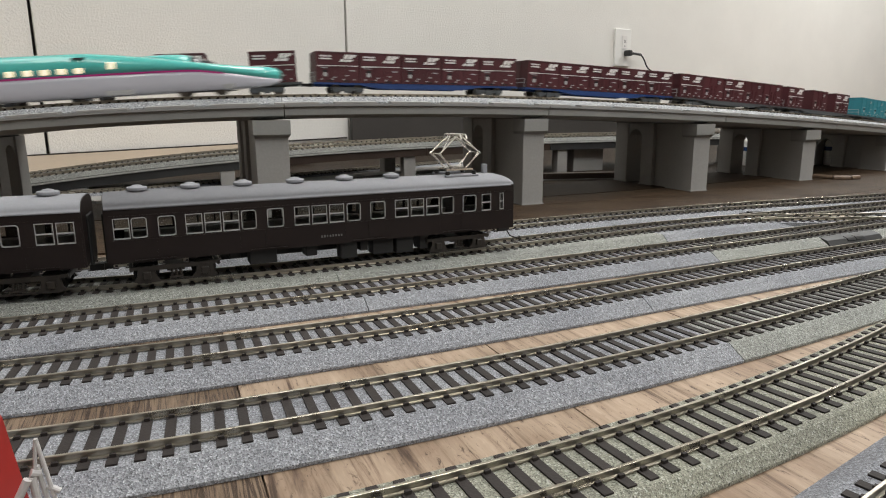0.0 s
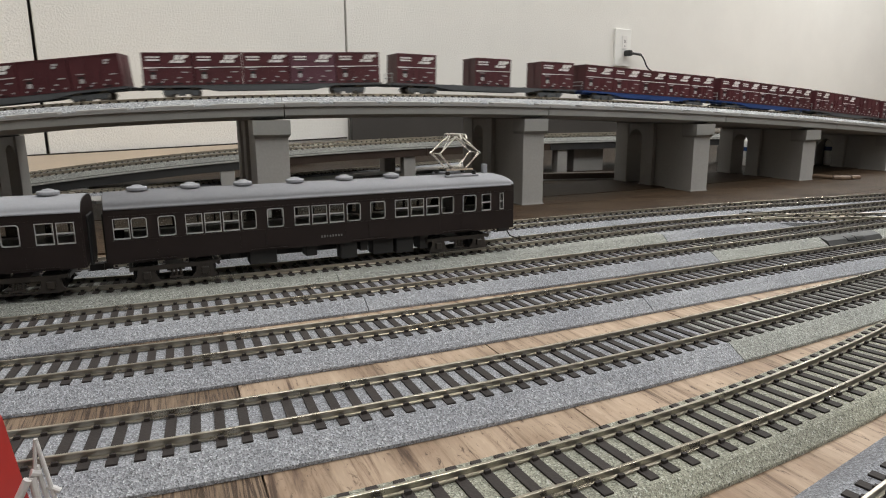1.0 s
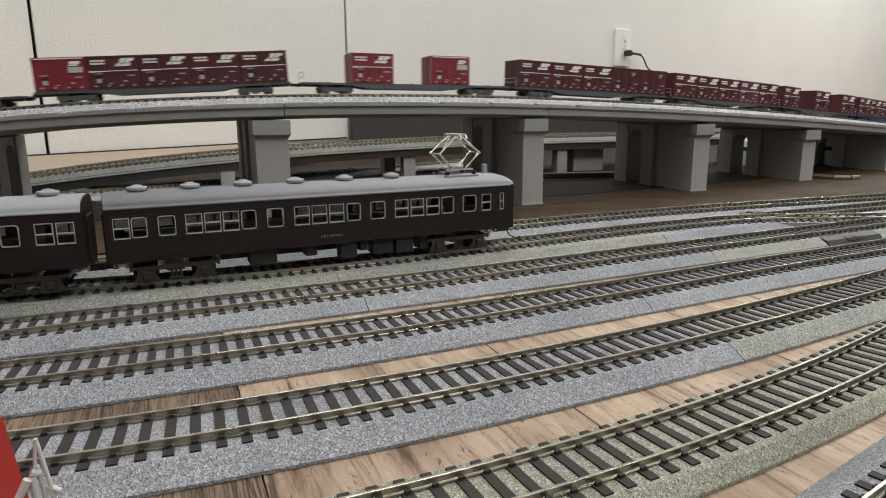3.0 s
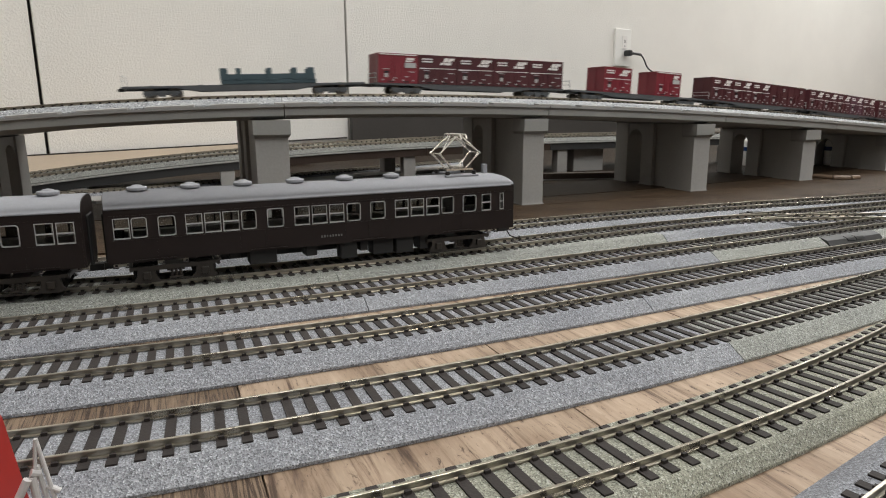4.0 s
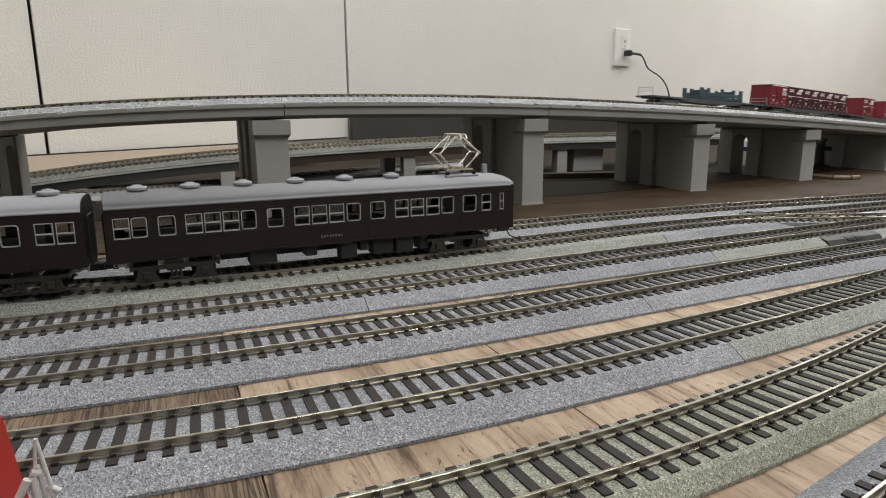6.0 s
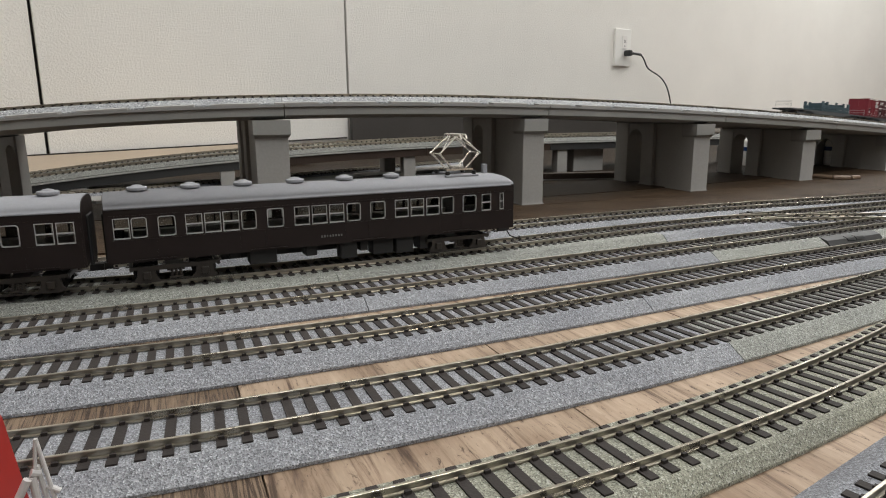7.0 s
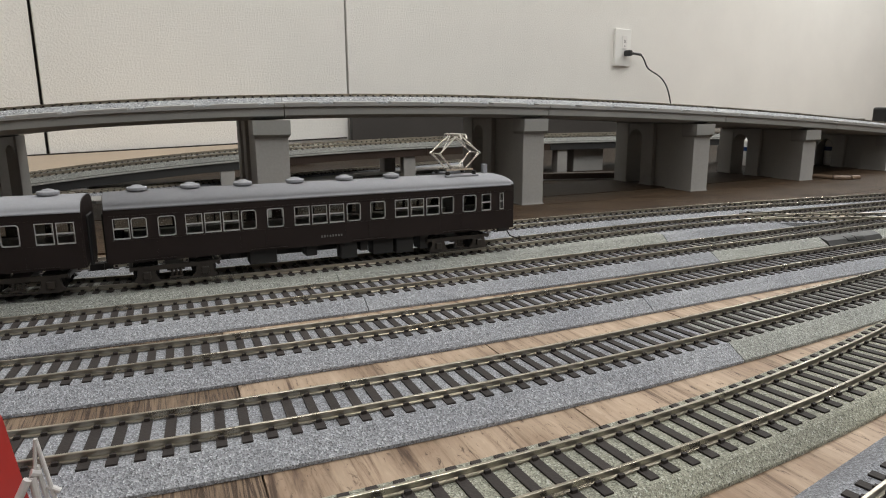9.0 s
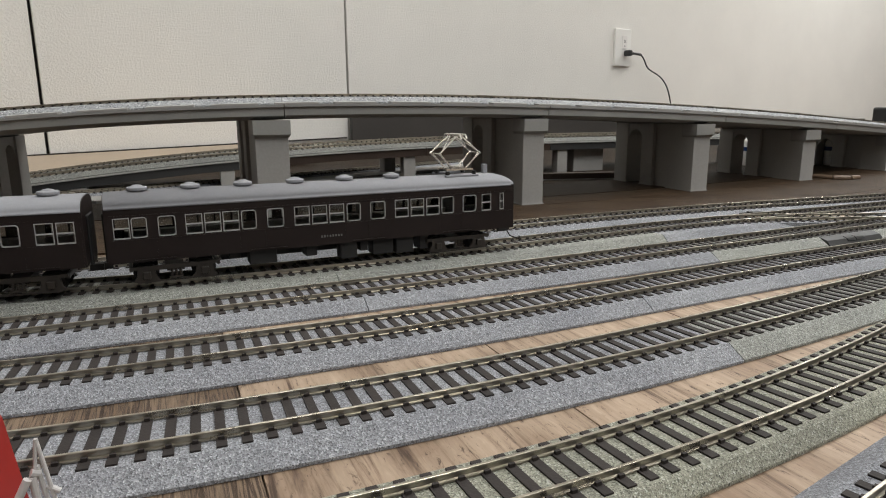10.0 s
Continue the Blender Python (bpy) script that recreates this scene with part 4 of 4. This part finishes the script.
CAR_A = radians(25.4)
electric_car(Matrix.Translation((-0.1517 + math.cos(CAR_A) * CAR_L / 2 - math.sin(CAR_A) * CAR_W / 2, 0.2888 + math.sin(CAR_A) * CAR_L / 2 + math.cos(CAR_A) * CAR_W / 2, ZR)) @ Matrix.Rotation(CAR_A, 4, "Z"))
CAR_B = radians(20.0)
electric_car(Matrix.Translation((-0.1606 - math.cos(CAR_B) * CAR_L / 2 - math.sin(CAR_B) * CAR_W / 2, 0.2838 - math.sin(CAR_B) * CAR_L / 2 + math.cos(CAR_B) * CAR_W / 2, ZR)) @ Matrix.Rotation(CAR_B + math.pi, 4, "Z"), False,
             [(0.0024, 0.0096), (0.0106, 0.0178), (0.0590, 0.0662), (0.0674, 0.0746), (0.0758, 0.0830), (0.1130, 0.1202), (0.1214, 0.1286), (0.1298, 0.1370), (0.1660, 0.1732), (0.1744, 0.1816)], [(0.0236, 0.0310), (0.0366, 0.0440), (0.0890, 0.0966), (0.1018, 0.1094), (0.1430, 0.1506), (0.1558, 0.1634)])

# ---- a red train's end close to the lens ----
def red_train_end():
    t = tagged(empty("red_train"), "end of a red model train with milky plastic rails", "train")
    ring = [(-0.1080, 0.0), (-0.0913, 0.0), (-0.0921, 0.0045), (-0.0941, 0.0165), (-0.0952, 0.0240), (-0.0965, 0.0262), (-0.1080, 0.0270)]
    part("body", loft([[Vector((x, y, z)) for x, z in ring] for y in (0.113, 0.1145, 0.128, 0.1295)]), SIGNAL_RED, t)
    return t


RED_TRAIN = red_train_end()
for pts, r in ((((-0.0857, 0.125, 0.0212), (-0.0866, 0.1245, 0.0130)), 0.0005), (((-0.0857, 0.125, 0.0212), (-0.0828, 0.126, 0.0000)), 0.0006), (((-0.0862, 0.125, 0.0150), (-0.0845, 0.126, 0.0000)), 0.0007),
               (((-0.0870, 0.124, 0.0140), (-0.0858, 0.125, 0.0132)), 0.0011), (((-0.0872, 0.123, 0.0130), (-0.0915, 0.121, 0.0040)), 0.0011), (((-0.0850, 0.1255, 0.0100), (-0.0826, 0.126, 0.0085)), 0.0008), (((-0.0868, 0.124, 0.0130), (-0.0862, 0.1245, 0.0000)), 0.0010)):
    bm = bmesh.new()
    tube(bm, *pts, r * 0.78, 10)
    part("plastic_rail", bm, CLEARISH, RED_TRAIN, "milky white plastic rail")

# ---- freight train ----
PITCH = 0.2145
FLOOR_Z = 0.0112
CON_L, CON_W, CON_H = 0.0399, 0.0285, 0.0268


def container(body, marked, label):
    """A short freight container: body with corner posts, door ribs and plain pale markings."""
    t = tagged(empty("freight_container"), label, "container", "freight containers")
    part("body", boxes((0, 0, CON_H / 2, CON_L - 0.0008, CON_W - 0.0008, CON_H - 0.0012)), body, t)
    hx, hy = CON_L / 2, CON_W / 2
    for sx in (-1, 1):
        for sy in (-1, 1):
            part("corner_post", boxes((sx * (hx - 0.0007), sy * (hy - 0.0007), CON_H / 2, 0.0014, 0.0014, CON_H)), body, t)
    pieces("edge_rail", [*[(0, sy * (hy - 0.0004), z, CON_L, 0.0010, 0.0012) for sy in (-1, 1) for z in (0.0006, CON_H - 0.0006)], *[(sx * (hx - 0.0004), 0, z, 0.0010, CON_W, 0.0012) for sx in (-1, 1) for z in (0.0006, CON_H - 0.0006)]], body, t)
    y = -hy
    pieces("door_seam", [*[(x, y + 0.0001, CON_H / 2, 0.0005, 0.0006, CON_H - 0.003) for x in (-0.0065, 0.0065)], *[(x, y + 0.0001, 0.010, 0.0006, 0.0008, 0.013) for x in (-0.003, 0.003)]], body, t)
    pieces("fork_pocket", [(-0.008, y + 0.0002, 0.0012, 0.006, 0.0006, 0.0012), (0.008, y + 0.0002, 0.0012, 0.006, 0.0006, 0.0012)], SOOT, t, "dark fork pocket")
    pieces("end_bar", [(hx - 0.0002, 0, CON_H / 2, 0.0006, 0.0006, CON_H - 0.004), (hx - 0.0002, -0.007, 0.008, 0.0006, 0.004, 0.003), (-hx + 0.0002, 0, CON_H / 2, 0.0006, 0.0006, CON_H - 0.004)], body, t)
    q = y - 0.00035

    def slanted(x0, x1, z0, z1, lean):
        return loft([[Vector((xx, q + d, zz)) for xx, zz in ((x0, z0), (x1, z0), (x1 + lean, z1), (x0 + lean, z1))] for d in (0, 0.0005)])

    if marked in ("logo", "redlogo"):
        stripe = [(-0.0185, 0.0136), (0.0, 0.0143), (0.0185, 0.0143), (0.0185, 0.0150), (0.0, 0.0148), (-0.0185, 0.0148)]
        part("stripe", loft([[Vector((xx, q + d, zz)) for xx, zz in stripe] for d in (0, 0.0005)]), MARK, t, "thin white stripe")
        pieces("name_bar", [(-0.0150, q + 0.0003, 0.0229, 0.0030, 0.0006, 0.0014), (-0.0112, q + 0.0003, 0.0229, 0.0030, 0.0006, 0.0014), (-0.0074, q + 0.0003, 0.0229, 0.0030, 0.0006, 0.0014), (-0.0112, q + 0.0003, 0.0206, 0.0106, 0.0006, 0.0012)], MARK, t, "white lettering bar")
        for x0, x1, z0, z1 in ((0.0052, 0.0092, 0.0208, 0.0246), (0.0098, 0.0132, 0.0208, 0.0246), (0.0136, 0.0160, 0.0222, 0.0246), (0.0015, 0.0048, 0.0182, 0.0204), (0.0054, 0.0128, 0.0182, 0.0202)):
            part("emblem", slanted(x0, x1, z0, z1, 0.0016), MARK, t, "slanted white emblem shape")
    elif marked == "plain":
        pieces("emblem", [(0.0100, q + 0.0003, 0.0218, 0.0045, 0.0006, 0.0016), (0.0092, q + 0.0003, 0.0198, 0.0035, 0.0006, 0.0014)], SILVER_PATCH, t, "small pale emblem")
    elif marked == "red":
        pieces("emblem", [(0.0120, q + 0.0003, 0.0222, 0.0080, 0.0006, 0.0020), (0.0105, q + 0.0003, 0.0202, 0.0070, 0.0006, 0.0012)], MARK, t, "white emblem shape")
        part("panel_mark", boxes((0.0120, q + 0.0003, 0.0165, 0.0110, 0.0006, 0.0045)), SILVER_PATCH, t, "pale square patch")
        part("top_band", boxes((0, q + 0.0003, 0.0257, 0.0370, 0.0006, 0.0008)), MARK, t, "white line under the top edge")
    part("data_patch", boxes((-0.0118, q + 0.0003, 0.0068, 0.0034, 0.0006, 0.0034)), SILVER_PATCH, t, "grey data patch")
    part("vent_plate", boxes((-0.0118, q + 0.0002, 0.0098, 0.0040, 0.0006, 0.0018)), SOOT, t, "dark vent plate")
    pieces("foot_mark", [(x, q + 0.0003, 0.0026, 0.0016, 0.0006, 0.0012) for x in (-0.0150, -0.0050, 0.0050, 0.0150)], SILVER_PATCH, t, "pale corner mark")
    pieces("data_line", [(0.0135, q + 0.0003, 0.0105, 0.0055, 0.0006, 0.0008), (0.0085, q + 0.0003, 0.0060, 0.0030, 0.0006, 0.0009), (-0.003, q + 0.0003, 0.0045, 0.0030, 0.0006, 0.0008), (-0.0120, q + 0.0003, 0.0125, 0.0060, 0.0006, 0.0006)], SILVER_PATCH, t, "small pale writing bars")
    return t


def flat_wagon(paint, label):
    """A long container flat: fish-bellied sills, deck, bogies, end rails and couplers. x is forward."""
    t = tagged(empty("container_wagon"), label, "freight wagon", "freight wagons")
    half = 0.1035
    for sy in (-1, 1):
        sill = [(-half, 0.0110), (half, 0.0110), (half, 0.0092), (0.060, 0.0090), (0.042, 0.0060), (-0.042, 0.0060), (-0.060, 0.0090), (-half, 0.0092)]
        part("side_sill", loft([[Vector((x, sy * 0.0135 + d, z)) for x, z in sill] for d in (-0.0005, 0.0005)]), paint, t)
    part("deck", boxes((0, 0, 0.0104, 2 * half, 0.026, 0.0012), (0, 0, 0.0090, 2 * half - 0.004, 0.008, 0.0030)), paint, t)
    pieces("twist_lock", [*[(x, sy * 0.0125, 0.0109, 0.003, 0.0022, 0.0010) for x in (-0.08, -0.04, 0.0, 0.04, 0.08) for sy in (-1, 1)]], SOOT, t)
    for x in (-0.072, 0.072):
        b = part("bogie", boxes((x, -0.0115, 0.0055, 0.030, 0.0018, 0.0030), (x, 0.0115, 0.0055, 0.030, 0.0018, 0.0030), (x, 0, 0.0062, 0.007, 0.022, 0.0030), (x - 0.0105, -0.0122, 0.0048, 0.0055, 0.0016, 0.0042), (x + 0.0105, -0.0122, 0.0048, 0.0055, 0.0016, 0.0042), (x, -0.0122, 0.0046, 0.0060, 0.0016, 0.0050)), WAGON_GREY, t)
        for dx in (-0.0105, 0.0105):
            for sy in (-1, 1):
                bm = bmesh.new()
                tube(bm, (x + dx, sy * 0.0072, 0.0048), (x + dx, sy * 0.0096, 0.0048), 0.0048, 16)
                part("wheel", bm, WHEEL, b)
    bm = bmesh.new()
    for y in (-0.011, 0.011):
        tube(bm, (-half + 0.001, y, 0.0115), (-half + 0.001, y, 0.0200), 0.0003, 6)
    tube(bm, (-half + 0.001, -0.011, 0.0200), (-half + 0.001, 0.011, 0.0200), 0.0003, 6)
    tube(bm, (-half + 0.001, -0.011, 0.0160), (-half + 0.001, 0.011, 0.0160), 0.0003, 6)
    part("end_rail", bm, SILVER_PATCH, t, "thin pale end rail")
    for sx in (-1, 1):
        part("coupler", boxes((sx * (half + 0.0017), 0, 0.0085, 0.0055, 0.0026, 0.0026)), SOOT, t)
    return t


def tank_rack():
    t = tagged(empty("load_rack"), "low blue-grey steel load frame on a flat wagon", "load frame")
    part("base", boxes((0, 0, 0.0020, 0.082, 0.026, 0.0040), bevel=0.0005), RACK_BLUE, t)
    for sy in (-1, 1):
        part("side_beam", boxes((0, sy * 0.0125, 0.0065, 0.080, 0.0016, 0.0042)), RACK_BLUE, t)
        for x in (-0.0385, -0.026, 0.0, 0.022, 0.0365):
            part("post", boxes((x, sy * 0.0125, 0.0085, 0.0060 if abs(x) > 0.03 else 0.0045, 0.0020, 0.0105), bevel=0.0003), RACK_BLUE, t)
    part("saddle", boxes((-0.026, 0, 0.0085, 0.004, 0.024, 0.007), (0.022, 0, 0.0085, 0.004, 0.024, 0.007)), RACK_BLUE, t)
    return t


SLOTS = [-0.0812, -0.0406, 0.0, 0.0406, 0.0812]
KINDS = {
    "L": (MAROON, "logo", "maroon freight container with white markings on a flat wagon"),
    "P": (MAROON, "plain", "plain maroon freight container with a small emblem"),
    "V": (PURPLE, "logo", "faded purple freight container with white markings"),
    "R": (RED, "red", "bright crimson freight container with pale patches"),
    "G": (RED, "redlogo", "crimson freight container with white emblem and stripe"),
    "T": (TEAL, "plain", "teal freight container on a flat wagon"),
}
# from the last wagon forwards: paint, loads from the rear
CONSIST = [
    ("grey", []),
    ("grey", list(zip("RLLLL", SLOTS))),
    ("grey", [("G", -0.0385), ("R", 0.0395)]),
    ("grey", list(zip("LLLPP", SLOTS))),
    ("grey", list(zip("LLLVL", SLOTS))),
    ("grey", [("L", -0.0790), ("L", 0.003), ("L", 0.0790)]),
    ("blue", list(zip("LLLLL", SLOTS))),
    ("blue", list(zip("LLLLL", SLOTS))),
    ("grey", list(zip("LPLPP", SLOTS))),
    ("grey", [("L", -0.0790), ("P", -0.014), ("L", 0.050)]),
    ("grey", list(zip("TTTTT", SLOTS))),
]


def freight_train():
    first = {}
    moved = []
    for i, (paint, loads) in enumerate(CONSIST):
        if paint not in first:
            w = first[paint] = flat_wagon(WAGON_BLUE if paint == "blue" else WAGON_GREY, "blue container flat wagon" if paint == "blue" else "dark grey container flat wagon")
        else:
            w = copy_thing(first[paint], Matrix())
        moved.append((w, i, None))
        for kind, x in loads:
            if kind not in first:
                c = first[kind] = container(*KINDS[kind])
            else:
                c = copy_thing(first[kind], Matrix())
            moved.append((c, i, x))
        if i == 0:
            moved.append((tank_rack(), i, 0.0180))
    return moved


FREIGHT = freight_train()


# ---- the green express ----
def express_car():
    """The long-nosed end car; x runs from the nose tip backwards along the body."""
    t = tagged(empty("express_train"), "green and white long-nosed model express train", "train")
    stations = [  # distance from the tip, roof height, half width, stripe height, skirt
        (0.000, 0.0160, 0.0040, 0.0100, 0.0086), (0.002, 0.0182, 0.0080, 0.0100, 0.0070), (0.009, 0.0200, 0.0118, 0.0108, 0.0052), (0.022, 0.0212, 0.0145, 0.0130, 0.0044), (0.036, 0.0228, 0.0160, 0.0156, 0.0040),
        (0.050, 0.0246, 0.0168, 0.0180, 0.0040), (0.062, 0.0264, 0.0173, 0.0198, 0.0040), (0.075, 0.0286, 0.0176, 0.0203, 0.0040), (0.095, 0.0316, 0.0178, 0.0205, 0.0040), (0.120, 0.0350, 0.0180, 0.0206, 0.0040),
        (0.145, 0.0374, 0.0180, 0.0206, 0.0040), (0.210, 0.0376, 0.0180, 0.0206, 0.0040), (0.300, 0.0376, 0.0180, 0.0206, 0.0040)]

    def upper(d, top, hw, st, sk):
        out = []
        for k in range(15):
            f = math.pi * k / 14
            c, s = math.cos(f), math.sin(f)
            out.append(Vector((-d, -math.copysign(abs(c) ** 0.55, c) * hw, st + (top - st) * max(s, 0) ** 0.62)))
        return out

    def band(d, hw, z0, z1, lean=1.0, out=0.0):
        return [Vector((-d, -hw * lean - out, z0)), Vector((-d, -hw - out, z1)), Vector((-d, hw + out, z1)), Vector((-d, hw * lean + out, z0))]

    # finer stations by interpolation
    arr = np.array(stations)
    ds = np.concatenate([np.linspace(0, 0.15, 46), [0.2, 0.25, 0.30]])
    rows = [tuple(np.interp(d, arr[:, 0], arr[:, k]) for k in range(5)) for d in ds]
    part("upper_body", loft([upper(*r) for r in rows]), E5_TEAL, t, "glossy green upper body", smooth=True)
    part("stripe", loft([band(d, hw, st - 0.0013, st, 1.0, 0.0002) for d, top, hw, st, sk in rows if d > 0.040]), E5_PINK, t, "thin magenta stripe")
    def flank(d, hw, z0, z1):
        side = [(0.86, 0.0), (0.93, 0.10), (0.985, 0.28), (1.0, 0.5), (1.0, 0.75), (0.995, 1.0)]
        return [Vector((-d, -hw * k, z0 + (z1 - z0) * f)) for k, f in side] + [Vector((-d, hw * k, z0 + (z1 - z0) * f)) for k, f in reversed(side)]

    part("lower_body", loft([flank(d, hw, sk, st - 0.0002) for d, top, hw, st, sk in rows]), E5_WHITE, t, "silvery white lower body", smooth=True)
    def hump(d, hw, z0, z1):
        return [Vector((-d, -math.cos(math.pi * k / 10) * hw, z0 + (z1 - z0) * math.sin(math.pi * k / 10))) for k in range(11)]

    part("canopy", loft([hump(0.0655, 0.0070, 0.0240, 0.0306), hump(0.070, 0.0088, 0.0250, 0.0324), hump(0.077, 0.0098, 0.0262, 0.0334), hump(0.086, 0.0100, 0.0275, 0.0338), hump(0.097, 0.0088, 0.0290, 0.0336), hump(0.108, 0.0050, 0.0310, 0.0335)]), E5_TEAL, t, "green cab canopy", smooth=True)
    part("cab_window", loft([hump(0.0500, 0.0030, 0.0225, 0.0258), hump(0.0560, 0.0070, 0.0230, 0.0284), hump(0.0625, 0.0090, 0.0236, 0.0306), hump(0.0675, 0.0094, 0.0240, 0.0322)]), CABGLASS, t, "dark curved cab window", smooth=True)
    for k in range(9):
        part("window", boxes((-0.1465 - k * 0.0117, -0.0174, 0.0237, 0.0054, 0.0016, 0.0042), bevel=0.0005), LITWINDOW, t, "warm lit saloon window")
    part("window", boxes((-0.1235, -0.0170, 0.0262, 0.0050, 0.0022, 0.0052), bevel=0.0005), LITWINDOW, t, "warm lit door window")
    part("grille", boxes((-0.146, -0.0158, 0.0326, 0.009, 0.0030, 0.0016)), CABGLASS, t)
    for x in (-0.040, -0.120, -0.235):
        part("skirt_recess", boxes((x, -0.0170, 0.0062, 0.020 if x < -0.05 else 0.008, 0.0012, 0.0036)), SILVER_PATCH, t)
    for x in (-0.062, -0.235):
        b = part("bogie", boxes((x, 0, 0.0055, 0.034, 0.026, 0.0035)), SOOT, t)
        for dx in (-0.0135, 0.0135):
            for sy in (-1, 1):
                bm = bmesh.new()
                tube(bm, (x + dx, sy * 0.0072, 0.0048), (x + dx, sy * 0.0096, 0.0048), 0.0048, 16)
                part("wheel", bm, WHEEL, b)
    return t


EXPRESS = express_car()


# ---- what moves ----
def on_line(line, s, half):
    a, b = line.at(s - half)[0], line.at(s + half)[0]
    x = (b - a).normalized()
    y = Vector((0, 0, 1)).cross(x).normalized()
    z = x.cross(y)
    m = Matrix((x, y, z)).transposed().to_4x4()
    return Matrix.Translation((a + b) / 2) @ m


TAIL = [(-1.0, -1.674), (0.0, -1.395), (0.5, -1.253), (1.0, -1.108), (2.0, -0.825), (2.5, -0.687), (4.0, -0.266), (4.5, -0.127), (5.5, 0.146), (7.0, 0.555), (7.5, 0.690), (10.0, 1.37)]


def tail_at(t):
    return float(np.interp(t, [a for a, b in TAIL], [b for a, b in TAIL]))


def motions():
    times = [k * 0.5 for k in range(21)]
    for ob, i, x in FREIGHT:
        rows = []
        for t in times:
            m = on_line(FAR, tail_at(t) + PITCH * (i + 0.5), 0.072)
            rows.append((t, m if x is None else m @ Matrix.Translation((x, 0, FLOOR_Z))))
        walk(ob, rows)
    rows = []
    s0 = NEAR.s_of_x(-0.130)
    for t, d in ((0.0, 0.0), (0.1, 0.0545), (0.2, 0.109), (0.3, 0.1635), (0.4, 0.218), (0.5, 0.271), (0.75, 0.40), (1.0, 0.515), (1.5, 0.72), (2.0, 0.88), (2.5, 0.98), (3.0, 1.03), (10.0, 1.03)):
        m = on_line(NEAR, s0 - 0.15 - d, 0.09)
        rows.append((t, m @ Matrix.Translation((0.15, 0, 0))))
    walk(EXPRESS, rows)


planks()
motions()
